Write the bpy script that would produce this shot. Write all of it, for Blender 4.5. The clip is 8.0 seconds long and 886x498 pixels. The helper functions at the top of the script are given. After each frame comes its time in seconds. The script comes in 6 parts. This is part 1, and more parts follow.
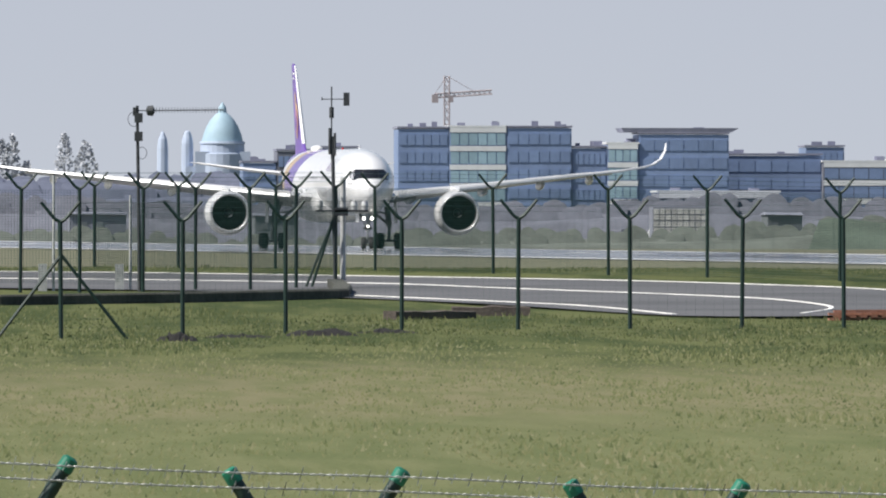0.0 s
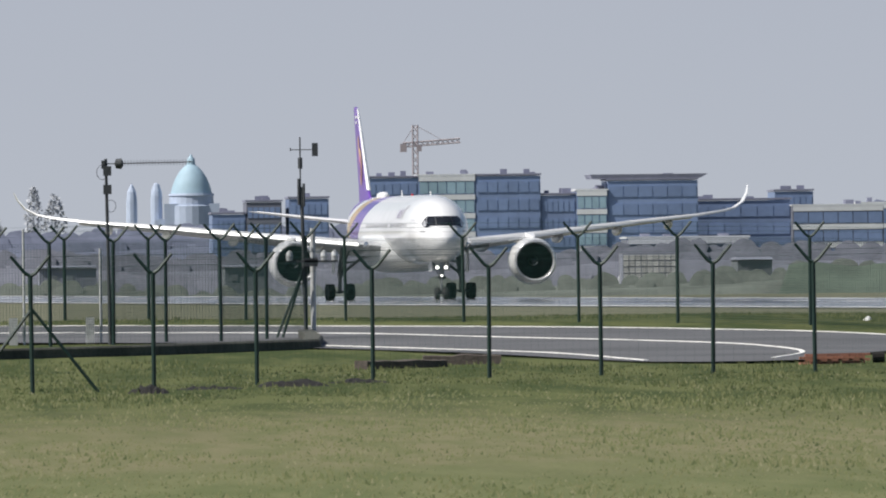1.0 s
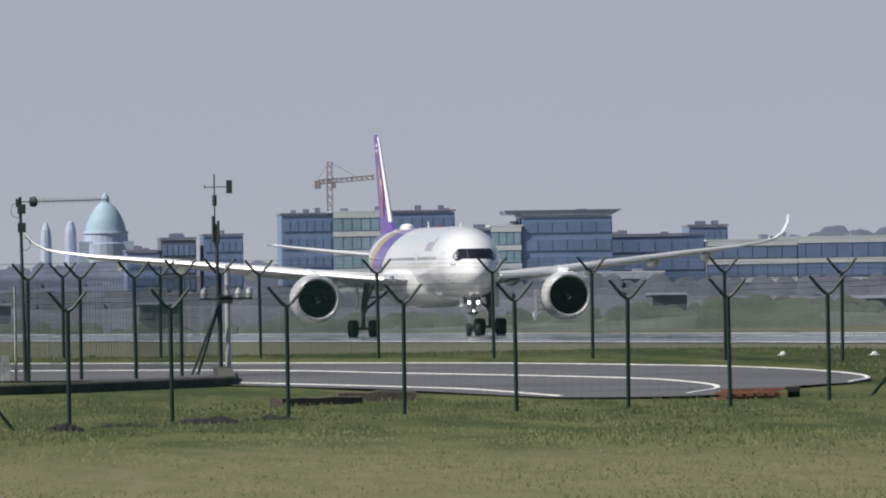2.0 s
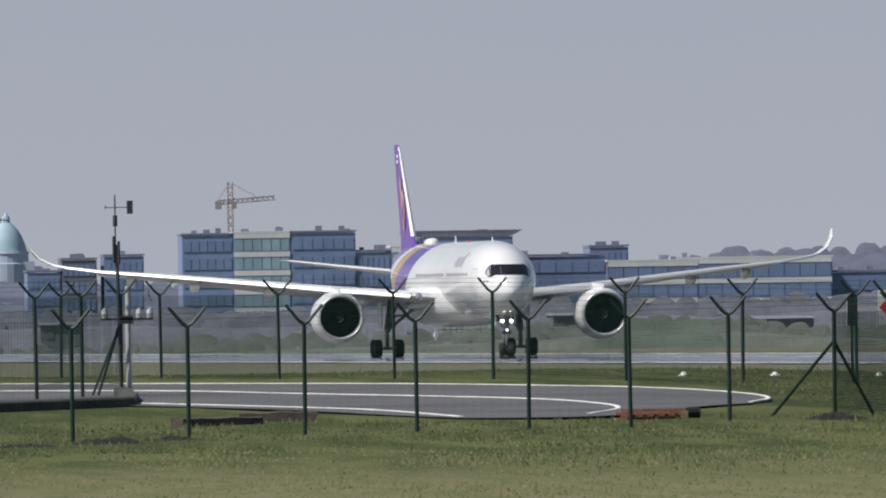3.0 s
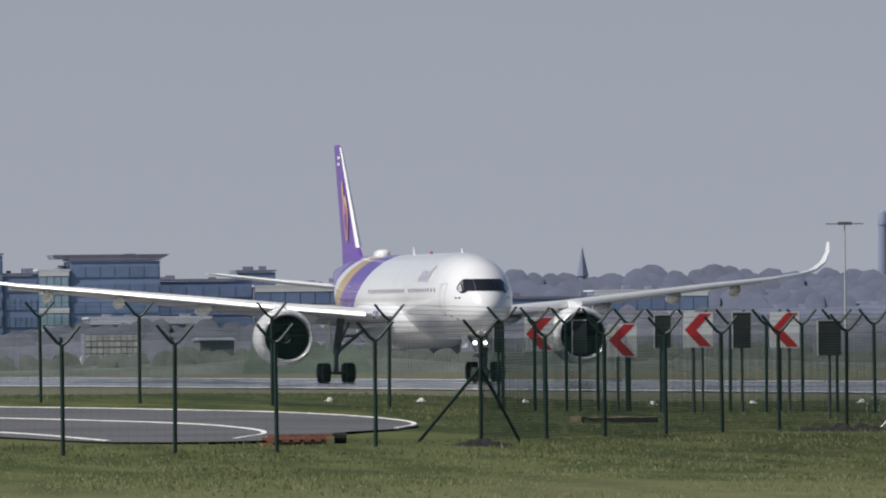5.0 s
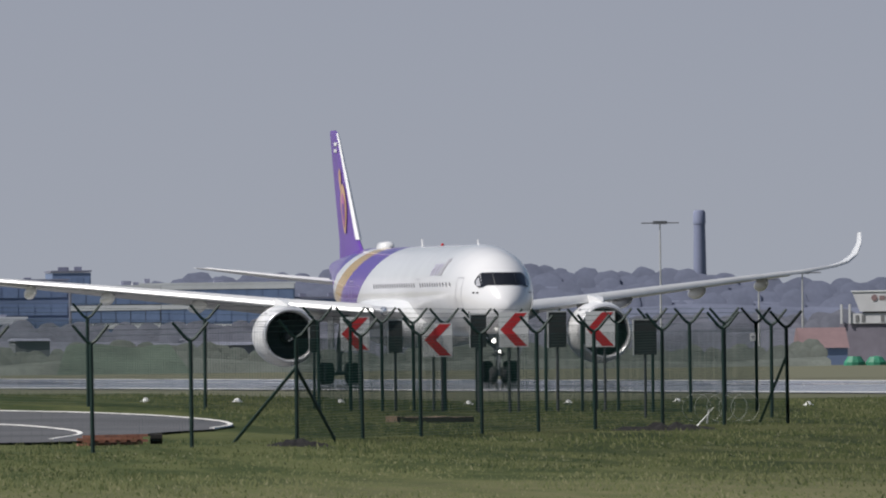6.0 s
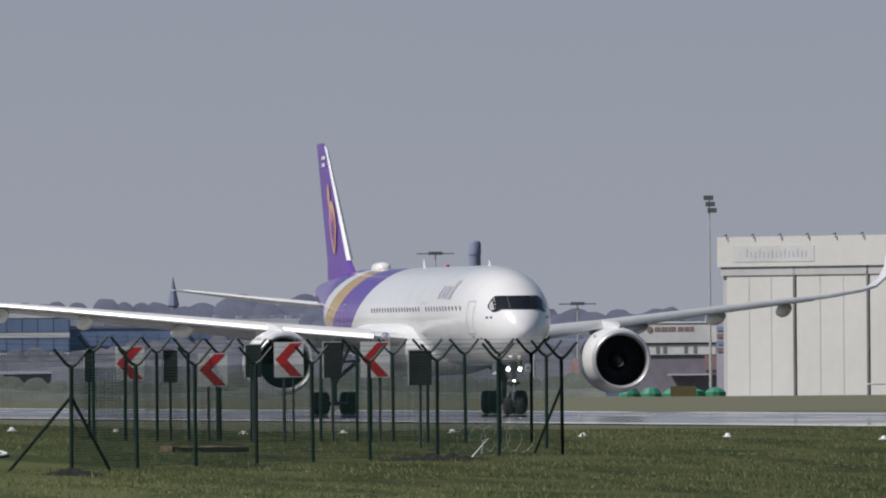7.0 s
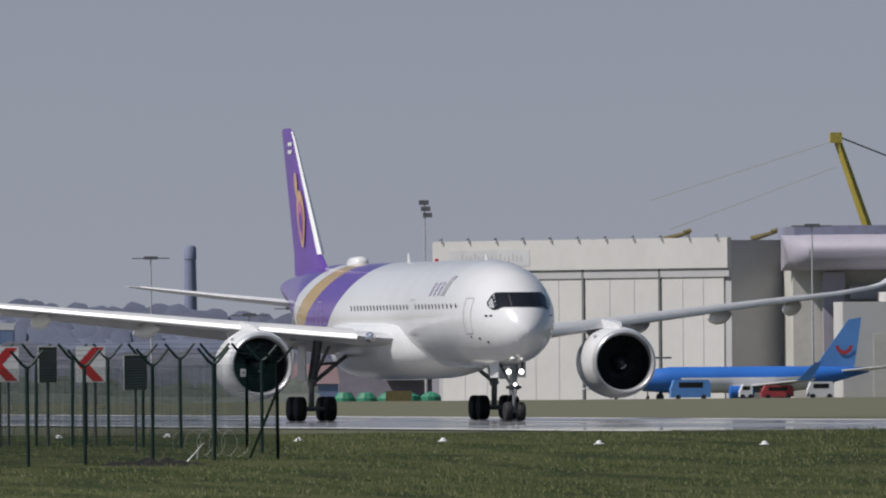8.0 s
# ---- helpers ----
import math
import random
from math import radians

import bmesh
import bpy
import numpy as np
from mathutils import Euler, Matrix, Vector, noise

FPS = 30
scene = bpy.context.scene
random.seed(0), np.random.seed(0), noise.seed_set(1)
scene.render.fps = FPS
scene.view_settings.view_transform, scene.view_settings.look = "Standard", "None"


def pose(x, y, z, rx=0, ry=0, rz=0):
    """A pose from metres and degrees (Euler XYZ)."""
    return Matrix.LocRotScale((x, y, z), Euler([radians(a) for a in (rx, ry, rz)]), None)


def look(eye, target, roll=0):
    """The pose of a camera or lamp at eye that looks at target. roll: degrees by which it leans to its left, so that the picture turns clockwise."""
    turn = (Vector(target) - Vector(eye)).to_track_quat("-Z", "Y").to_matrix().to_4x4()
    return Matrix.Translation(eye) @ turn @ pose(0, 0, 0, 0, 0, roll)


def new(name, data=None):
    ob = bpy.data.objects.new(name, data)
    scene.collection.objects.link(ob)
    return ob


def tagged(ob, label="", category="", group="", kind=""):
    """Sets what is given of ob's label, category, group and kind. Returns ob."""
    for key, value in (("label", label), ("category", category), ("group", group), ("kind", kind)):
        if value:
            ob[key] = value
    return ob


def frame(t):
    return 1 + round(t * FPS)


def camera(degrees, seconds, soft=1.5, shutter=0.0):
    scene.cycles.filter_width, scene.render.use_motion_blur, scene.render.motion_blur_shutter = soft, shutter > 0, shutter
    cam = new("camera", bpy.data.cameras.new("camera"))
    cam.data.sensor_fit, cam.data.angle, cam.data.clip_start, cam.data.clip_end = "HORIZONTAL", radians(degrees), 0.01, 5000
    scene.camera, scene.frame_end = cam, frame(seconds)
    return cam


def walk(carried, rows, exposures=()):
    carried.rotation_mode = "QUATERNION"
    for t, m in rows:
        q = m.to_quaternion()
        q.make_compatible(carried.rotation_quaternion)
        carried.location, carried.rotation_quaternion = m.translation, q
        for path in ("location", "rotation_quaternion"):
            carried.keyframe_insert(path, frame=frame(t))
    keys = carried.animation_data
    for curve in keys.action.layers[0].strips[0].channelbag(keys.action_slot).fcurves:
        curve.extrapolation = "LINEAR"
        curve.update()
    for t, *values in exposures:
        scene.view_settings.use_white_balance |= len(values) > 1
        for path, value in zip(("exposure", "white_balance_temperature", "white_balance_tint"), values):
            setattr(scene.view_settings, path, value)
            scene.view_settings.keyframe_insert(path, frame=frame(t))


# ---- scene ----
# ---- camera: a long lens on a spot above the perimeter fence, panning with the airliner ----
cam = camera(3.0968, 8.0, soft=2.0)
EYE = 3.0
PATH = [
    (0.0, 89.8848, -0.096, -2.1491), (0.1, 90.0033, -0.020, -2.1145), (0.2, 90.0646, 0.055, -2.1198),
    (0.3, 90.0824, 0.131, -2.1174), (0.4, 90.0428, 0.207, -2.1720), (0.5, 90.0396, 0.282, -2.2634),
    (0.6, 90.0475, 0.358, -2.3586), (0.7, 90.0229, 0.434, -2.4368), (0.8, 89.9832, 0.510, -2.4240),
    (0.9, 89.9916, 0.585, -2.3365), (1.0, 90.0553, 0.661, -2.2543), (1.1, 90.1570, 0.661, -2.1936),
    (1.2, 90.2247, 0.661, -2.1489), (1.3, 90.2468, 0.661, -2.1156), (1.4, 90.2425, 0.661, -2.1491),
    (1.5, 90.2357, 0.661, -2.2327), (1.7, 90.1743, 0.786, -2.3763), (2.8, 90.2360, 0.890, -2.8347),
    (3.0, 90.2449, 0.896, -2.8999), (3.5, 90.2473, 0.858, -3.1147), (4.0, 90.1936, 0.742, -3.4155),
    (4.2, 90.2774, 0.639, -3.5797), (5.3, 90.3251, 0.632, -4.3146), (5.5, 90.3323, 0.710, -4.4375),
    (6.0, 90.3104, 0.681, -4.7795), (6.4, 90.3481, 0.590, -5.0174), (6.5, 90.3548, 0.559, -5.0864),
    (7.0, 90.4085, 0.475, -5.5659), (7.5, 90.3988, 0.417, -6.0539), (8.0, 90.4167, 0.475, -6.5609)]
walk(cam, [(t, pose(0, 0, EYE, p, r, y)) for t, p, r, y in PATH],
     exposures=[(0.0, 0.62, 6500, 10), (0.5, 0.53, 6500, 10), (1.0, 0.41, 6500, 10), (1.5, 0.28, 6480, 10.3), (3.5, 0.15, 6450, 11),
                (5.5, -0.02, 6420, 11.5), (6.5, -0.07, 6400, 12), (7.0, -0.15, 6380, 12), (8.0, -0.22, 6350, 12.5)])

# ---- light: hazy spring sun from behind the left shoulder ----
SUN_AZ, SUN_EL = 252.0, 51.0      # compass-like: 0 is +y, clockwise
world = bpy.data.worlds.new("hazy_sky")
scene.world = world
world.use_nodes = True
wn = world.node_tree
sky = wn.nodes.new("ShaderNodeTexSky")
sky.sky_type, sky.sun_disc = "NISHITA", False
sky.sun_elevation, sky.sun_rotation = radians(SUN_EL), radians(SUN_AZ)
sky.air_density, sky.dust_density, sky.ozone_density = 1.0, 1.5, 3.0
wn.links.new(sky.outputs[0], wn.nodes["Background"].inputs[0])
wn.nodes["Background"].inputs[1].default_value = 0.06
sd = bpy.data.lights.new("sun", "SUN")
sd.energy, sd.angle, sd.color = 4.4, radians(0.6), (1.0, 0.95, 0.87)
sun = new("sun", sd)
_a, _e = radians(SUN_AZ), radians(SUN_EL)
sun.matrix_world = look((0, 0, 300), (-300 * math.sin(_a) * math.cos(_e), -300 * math.cos(_a) * math.cos(_e),
                                      300 - 300 * math.sin(_e)))


# ---- materials ----
def rgb(r, g, b):
    """8-bit display colour to linear."""
    return tuple(((c / 255 + 0.055) / 1.055) ** 2.4 if c > 10 else c / 255 / 12.92 for c in (r, g, b))


def mat(name, col, rough=0.6, metal=0.0, vary=0.15, scale=1.0, col2=None, bump=0.0, fine=8.0, rand=0.0, spec=0.5):
    m = bpy.data.materials.new(name)
    m.use_nodes = True
    nt = m.node_tree
    b = nt.nodes["Principled BSDF"]
    b.inputs["Roughness"].default_value, b.inputs["Metallic"].default_value = rough, metal
    b.inputs["Specular IOR Level"].default_value = spec
    tc = nt.nodes.new("ShaderNodeTexCoord")
    n1 = nt.nodes.new("ShaderNodeTexNoise")
    n1.inputs["Scale"].default_value, n1.inputs["Detail"].default_value = scale, 5
    n2 = nt.nodes.new("ShaderNodeTexNoise")
    n2.inputs["Scale"].default_value, n2.inputs["Detail"].default_value = scale * fine, 3
    nt.links.new(tc.outputs["Object"], n1.inputs["Vector"])
    nt.links.new(tc.outputs["Object"], n2.inputs["Vector"])
    add = nt.nodes.new("ShaderNodeMath")
    add.operation = "MULTIPLY_ADD"
    nt.links.new(n2.outputs["Fac"], add.inputs[0])
    add.inputs[1].default_value = 0.45
    nt.links.new(n1.outputs["Fac"], add.inputs[2])
    ramp = nt.nodes.new("ShaderNodeValToRGB")
    ramp.color_ramp.elements[0].position, ramp.color_ramp.elements[1].position = 0.5, 0.95
    c2 = col2 or tuple(min(1, c * (1 + vary)) for c in col)
    c1 = col if col2 else tuple(c * (1 - vary) for c in col)
    ramp.color_ramp.elements[0].color, ramp.color_ramp.elements[1].color = (*c1, 1), (*c2, 1)
    nt.links.new(add.outputs[0], ramp.inputs[0])
    out = ramp.outputs[0]
    if rand:
        info = nt.nodes.new("ShaderNodeObjectInfo")
        hsv = nt.nodes.new("ShaderNodeHueSaturation")
        mp = nt.nodes.new("ShaderNodeMapRange")
        mp.inputs["To Min"].default_value, mp.inputs["To Max"].default_value = 1 - rand, 1 + rand
        nt.links.new(info.outputs["Random"], mp.inputs["Value"])
        nt.links.new(mp.outputs[0], hsv.inputs["Value"])
        nt.links.new(out, hsv.inputs["Color"])
        out = hsv.outputs[0]
    nt.links.new(out, b.inputs["Base Color"])
    if bump:
        bp = nt.nodes.new("ShaderNodeBump")
        bp.inputs["Strength"].default_value = bump
        bp.inputs["Distance"].default_value = 0.05
        nt.links.new(n2.outputs["Fac"], bp.inputs["Height"])
        nt.links.new(bp.outputs[0], b.inputs["Normal"])
    return m


def glow(name, col, power):
    m = bpy.data.materials.new(name)
    m.use_nodes = True
    b = m.node_tree.nodes["Principled BSDF"]
    b.inputs["Base Color"].default_value = (*col, 1)
    b.inputs["Emission Color"].default_value = (*col, 1)
    b.inputs["Emission Strength"].default_value = power
    return m


def island_mat(name, cols, rough=0.8):
    """Colours that differ from piece to piece of one mesh."""
    m = bpy.data.materials.new(name)
    m.use_nodes = True
    nt = m.node_tree
    b = nt.nodes["Principled BSDF"]
    b.inputs["Roughness"].default_value = rough
    b.inputs["Specular IOR Level"].default_value = 0.2
    geo = nt.nodes.new("ShaderNodeNewGeometry")
    ramp = nt.nodes.new("ShaderNodeValToRGB")
    el = ramp.color_ramp.elements
    el[0].color, el[1].color = (*cols[0], 1), (*cols[-1], 1)
    for i, c in enumerate(cols[1:-1]):
        e = el.new((i + 1) / (len(cols) - 1))
        e.color = (*c, 1)
    nt.links.new(geo.outputs["Random Per Island"], ramp.inputs[0])
    nt.links.new(ramp.outputs[0], b.inputs["Base Color"])
    return m


def grass_mat():
    """Mown airfield turf: green, with straw-coloured worn bands and clumps."""
    m = bpy.data.materials.new("airfield_turf")
    m.use_nodes = True
    nt = m.node_tree
    b = nt.nodes["Principled BSDF"]
    b.inputs["Roughness"].default_value = 0.95
    b.inputs["Specular IOR Level"].default_value = 0.1
    tc = nt.nodes.new("ShaderNodeTexCoord")

    def noise_at(sx, sy, detail):
        mp = nt.nodes.new("ShaderNodeMapping")
        mp.inputs["Scale"].default_value = (sx, sy, 1)
        n = nt.nodes.new("ShaderNodeTexNoise")
        n.inputs["Scale"].default_value, n.inputs["Detail"].default_value = 1.0, detail
        nt.links.new(tc.outputs["Object"], mp.inputs[0])
        nt.links.new(mp.outputs[0], n.inputs["Vector"])
        return n.outputs["Fac"]

    def mix(fac, a, c, lo, hi):
        mr = nt.nodes.new("ShaderNodeMapRange")
        mr.inputs["From Min"].default_value, mr.inputs["From Max"].default_value = lo, hi
        mr.interpolation_type = "SMOOTHSTEP"
        nt.links.new(fac, mr.inputs["Value"])
        mx = nt.nodes.new("ShaderNodeMix")
        mx.data_type = "RGBA"
        nt.links.new(mr.outputs[0], mx.inputs["Factor"])
        for sock, val in ((mx.inputs["A"], a), (mx.inputs["B"], c)):
            if isinstance(val, tuple):
                sock.default_value = (*val, 1)
            else:
                nt.links.new(val, sock)
        return mx.outputs["Result"]

    sep = nt.nodes.new("ShaderNodeSeparateXYZ")
    nt.links.new(tc.outputs["Object"], sep.inputs[0])
    wob = nt.nodes.new("ShaderNodeMath")
    wob.operation = "MULTIPLY_ADD"
    nt.links.new(noise_at(0.12, 0.02, 3), wob.inputs[0])
    wob.inputs[1].default_value = 90.0
    nt.links.new(sep.outputs["Y"], wob.inputs[2])
    lush = mix(noise_at(0.5, 0.05, 6), (0.044, 0.060, 0.021), (0.092, 0.104, 0.041), 0.38, 0.62)
    dull = mix(noise_at(0.5, 0.05, 6), (0.023, 0.033, 0.012), (0.068, 0.074, 0.029), 0.38, 0.62)
    c = mix(sep.outputs["X"], lush, dull, 26, 50)
    c = mix(noise_at(4.0, 0.35, 4), c, (0.102, 0.104, 0.044), 0.55, 0.75)
    worn = mix(noise_at(1.2, 0.10, 5), (0.158, 0.148, 0.082), (0.118, 0.126, 0.058), 0.38, 0.66)
    near = mix(noise_at(0.9, 0.08, 6), (0.098, 0.115, 0.048), (0.136, 0.144, 0.068), 0.35, 0.68)
    near = mix(wob.outputs[0], near, worn, 265, 300)
    far = mix(wob.outputs[0], worn, c, 325, 410)
    c = mix(sep.outputs["Y"], near, far, 268, 285)
    c = mix(sep.outputs["X"], c, dull, 30, 46)
    # beyond 600 m: brownish verge turf, with some haze put into its colour
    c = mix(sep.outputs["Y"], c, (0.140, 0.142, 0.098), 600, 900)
    nt.links.new(c, b.inputs["Base Color"])
    bp = nt.nodes.new("ShaderNodeBump")
    bp.inputs["Strength"].default_value, bp.inputs["Distance"].default_value = 0.5, 0.08
    nt.links.new(noise_at(6, 1.5, 4), bp.inputs["Height"])
    nt.links.new(bp.outputs[0], b.inputs["Normal"])
    return m


def livery_mat():
    """White fuselage paint with a purple tail and white, gold and purple bands that lean forwards."""
    m = bpy.data.materials.new("airliner_livery")
    m.use_nodes = True
    nt = m.node_tree
    b = nt.nodes["Principled BSDF"]
    b.inputs["Roughness"].default_value = 0.24
    b.inputs["Coat Weight"].default_value = 0.5
    tc = nt.nodes.new("ShaderNodeTexCoord")
    sep = nt.nodes.new("ShaderNodeSeparateXYZ")
    nt.links.new(tc.outputs["Object"], sep.inputs[0])
    ma = nt.nodes.new("ShaderNodeMath")
    ma.operation = "MULTIPLY_ADD"
    nt.links.new(sep.outputs["Z"], ma.inputs[0])
    ma.inputs[1].default_value = -2.0
    nt.links.new(sep.outputs["X"], ma.inputs[2])
    mr = nt.nodes.new("ShaderNodeMapRange")
    mr.inputs["From Min"].default_value, mr.inputs["From Max"].default_value = -90, 5
    nt.links.new(ma.outputs[0], mr.inputs["Value"])
    ramp = nt.nodes.new("ShaderNodeValToRGB")
    ramp.color_ramp.interpolation = "CONSTANT"
    el = ramp.color_ramp.elements
    purple, gold, white = (0.130, 0.050, 0.330), (0.50, 0.33, 0.11), (0.715, 0.72, 0.73)
    el[0].color, el[0].position = (*purple, 1), 0.0
    el[1].color, el[1].position = (*white, 1), (-59.6 + 90) / 95
    for x, col in ((-57.0, gold), (-53.3, purple), (-46.9, white)):
        e = el.new((x + 90) / 95)
        e.color = (*col, 1)
    n = nt.nodes.new("ShaderNodeTexNoise")
    n.inputs["Scale"].default_value, n.inputs["Detail"].default_value = 0.6, 6
    nt.links.new(tc.outputs["Object"], n.inputs["Vector"])
    hsv = nt.nodes.new("ShaderNodeHueSaturation")
    m2 = nt.nodes.new("ShaderNodeMapRange")
    m2.inputs["To Min"].default_value, m2.inputs["To Max"].default_value = 0.93, 1.04
    nt.links.new(n.outputs["Fac"], m2.inputs["Value"])
    nt.links.new(m2.outputs[0], hsv.inputs["Value"])
    nt.links.new(mr.outputs[0], ramp.inputs[0])
    nt.links.new(ramp.outputs[0], hsv.inputs["Color"])
    nt.links.new(hsv.outputs[0], b.inputs["Base Color"])
    return m


def runway_mat():
    """Grooved grey concrete that shines at a low angle, in patches drawn out along the runway."""
    m = mat("runway_concrete", (0.180, 0.178, 0.175), 0.2, 0, 0.25, 0.02, bump=0.0, fine=20, spec=0.8)
    nt = m.node_tree
    b = nt.nodes["Principled BSDF"]
    tc = nt.nodes.new("ShaderNodeTexCoord")
    mp = nt.nodes.new("ShaderNodeMapping")
    mp.inputs["Scale"].default_value = (0.05, 0.012, 1)
    n = nt.nodes.new("ShaderNodeTexNoise")
    n.inputs["Scale"].default_value, n.inputs["Detail"].default_value = 1.0, 4
    mr = nt.nodes.new("ShaderNodeMapRange")
    mr.inputs["From Min"].default_value, mr.inputs["From Max"].default_value = 0.35, 0.65
    mr.inputs["To Min"].default_value, mr.inputs["To Max"].default_value = 0.03, 0.16
    nt.links.new(tc.outputs["Object"], mp.inputs[0])
    nt.links.new(mp.outputs[0], n.inputs["Vector"])
    nt.links.new(n.outputs["Fac"], mr.inputs["Value"])
    nt.links.new(mr.outputs[0], b.inputs["Roughness"])
    return m


M_TURF = grass_mat()
M_LIVERY = livery_mat()
M_WHITE = mat("white_aircraft_paint", (0.72, 0.73, 0.74), 0.25, vary=0.05, scale=0.5)
M_WING = mat("light_grey_wing_paint", (0.55, 0.56, 0.58), 0.35, vary=0.08, scale=0.6)
M_PURPLE = mat("purple_tail_paint", (0.130, 0.050, 0.330), 0.28, vary=0.1, scale=0.4)
M_GOLD = mat("gold_paint", (0.520, 0.330, 0.200), 0.35, vary=0.15, scale=2)
M_PINK = mat("magenta_paint", (0.420, 0.150, 0.330), 0.35, vary=0.15, scale=2)
M_CHROME = mat("bare_leading_edge_metal", (0.80, 0.81, 0.83), 0.18, 0.9, 0.05, 1.0)
M_LEAD = mat("satin_grey_slat_paint", (0.58, 0.59, 0.60), 0.3, 0.1, 0.06, 1.0)
M_SLAT = mat("pale_glint_metal", (0.74, 0.75, 0.76), 0.25, 0.15, 0.04, 1.0)
M_WINDOW = mat("dark_cabin_window", (0.06, 0.06, 0.08), 0.2, 0, 0.2, 2.0)
M_PANE = mat("pale_pane_glare_and_post", (0.46, 0.47, 0.50), 0.08, 0.0, 0.3, 1.5)
M_LIP = mat("satin_intake_metal", (0.62, 0.63, 0.65), 0.35, 0.5, 0.05, 1.0)
M_BEACON = mat("red_beacon_glass", (0.45, 0.03, 0.03), 0.2, 0, 0.1, 3.0)
M_GLASS = mat("dark_cockpit_glass", (0.012, 0.013, 0.016), 0.08, 0.0, 0.2, 1.0)
M_DARK = mat("dark_duct", (0.022, 0.024, 0.028), 0.5, 0.2, 0.3, 2.0)
M_FAN = mat("titanium_fan_blade", (0.07, 0.075, 0.08), 0.35, 0.7, 0.2, 2.0)
M_RUBBER = mat("tyre_rubber", (0.018, 0.018, 0.02), 0.75, 0, 0.3, 4.0)
M_STEEL = mat("grey_gear_steel", (0.28, 0.29, 0.30), 0.45, 0.5, 0.2, 3.0)
M_LINE = mat("grey_panel_line", (0.33, 0.33, 0.36), 0.5, 0, 0.1, 2.0)
M_TITLE = mat("violet_title_paint", (0.34, 0.31, 0.43), 0.4, 0, 0.1, 2.0)
M_LAMP = glow("landing_light", (1.0, 0.97, 0.88), 4.5)
M_GREEN = mat("green_fence_paint", (0.007, 0.026, 0.021), 0.5, 0.0, 0.3, 3.0)
M_WIRE = mat("green_coated_wire", (0.009, 0.042, 0.034), 0.5, 0.3, 0.2, 2.0)
M_BARB = mat("galvanised_barbed_wire", (0.42, 0.43, 0.42), 0.4, 0.7, 0.25, 6.0)
M_CAP = mat("bright_green_cap", (0.010, 0.150, 0.090), 0.45, 0.0, 0.25, 12.0)
M_ASPHALT = mat("weathered_asphalt", (0.085, 0.087, 0.092), 0.9, 0, 0.25, 0.15, bump=0.2, fine=40)
M_RUNWAY = runway_mat()
M_PAINT = mat("worn_white_road_paint", (0.72, 0.71, 0.68), 0.7, 0, 0.2, 0.8, fine=20)
M_CONC = mat("dark_mottled_concrete", (0.062, 0.064, 0.052), 0.9, 0, 0.4, 0.8, bump=0.4)
M_RUST = mat("rusty_brown_beam", (0.078, 0.064, 0.055), 0.9, 0, 0.4, 1.5, bump=0.4)
M_TIMBER = mat("brown_weathered_timber", (0.170, 0.120, 0.085), 0.9, 0, 0.3, 1.5, bump=0.3)
M_BRICK = mat("red_clay_brick", (0.300, 0.135, 0.090), 0.9, 0, 0.2, 3.0, rand=0.25)
M_SOIL = mat("near_black_soil_and_shade", (0.009, 0.008, 0.007), 0.95, 0, 0.4, 3.0, bump=0.6)
M_SIGNW = mat("white_sign_face", (0.74, 0.74, 0.74), 0.5, 0, 0.08, 2.0)
M_SIGNR = mat("red_sign_film", (0.52, 0.030, 0.035), 0.5, 0, 0.1, 2.0)
M_SIGNB = mat("dark_grey_sign_back", (0.028, 0.034, 0.034), 0.6, 0.1, 0.3, 2.0)
M_POLE = mat("galvanised_pole", (0.48, 0.49, 0.49), 0.5, 0.2, 0.2, 4.0)
M_MASTD = mat("dark_grey_mast", (0.055, 0.060, 0.065), 0.6, 0.2, 0.3, 4.0)
M_LAMPHEAD = mat("grey_floodlight", (0.15, 0.155, 0.17), 0.6, 0.2, 0.2, 1.0)
M_HANGW = mat("pale_hangar_cladding", (0.56, 0.555, 0.545), 0.75, 0, 0.06, 0.06, fine=10)
M_HANGB = mat("grey_hangar_cladding", (0.44, 0.44, 0.455), 0.75, 0, 0.08, 0.06, fine=10)
M_HANGD = mat("dark_door_gap", (0.14, 0.145, 0.15), 0.8, 0, 0.2, 0.1)
M_LILAC = mat("lilac_grey_cladding", (0.36, 0.34, 0.40), 0.6, 0, 0.08, 0.1)
M_BEIGE = mat("beige_cladding", (0.55, 0.54, 0.50), 0.75, 0, 0.1, 0.1)
M_SKYBLUE = mat("bright_blue_aircraft_paint", (0.030, 0.150, 0.520), 0.4, 0, 0.08, 0.2)
M_PALEBLUE = mat("pale_blue_aircraft_paint", (0.100, 0.260, 0.600), 0.4, 0, 0.08, 0.2)
# reddish crane paint, paled with distance haze in the colour
M_CRANE = mat("hazed_crane_paint", (0.330, 0.290, 0.310), 0.7, 0, 0.15, 0.5)
M_YELLOW = mat("yellow_crane_paint", (0.42, 0.34, 0.06), 0.6, 0, 0.15, 0.5)
# blue glazed facades, made lighter and bluer still to include haze
M_OFFB = mat("hazed_blue_facade", (0.190, 0.260, 0.425), 0.6, 0, 0.15, 0.05)
M_OFFD = mat("hazed_slate_facade", (0.172, 0.232, 0.376), 0.6, 0, 0.15, 0.05)
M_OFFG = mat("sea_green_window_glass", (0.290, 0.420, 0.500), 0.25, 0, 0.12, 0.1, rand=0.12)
M_OFFN = mat("hazed_blue_window_glass", (0.176, 0.244, 0.402), 0.4, 0, 0.12, 0.1, rand=0.08)
M_OFFW = mat("white_facade_band", (0.66, 0.68, 0.70), 0.7, 0, 0.08, 0.1)
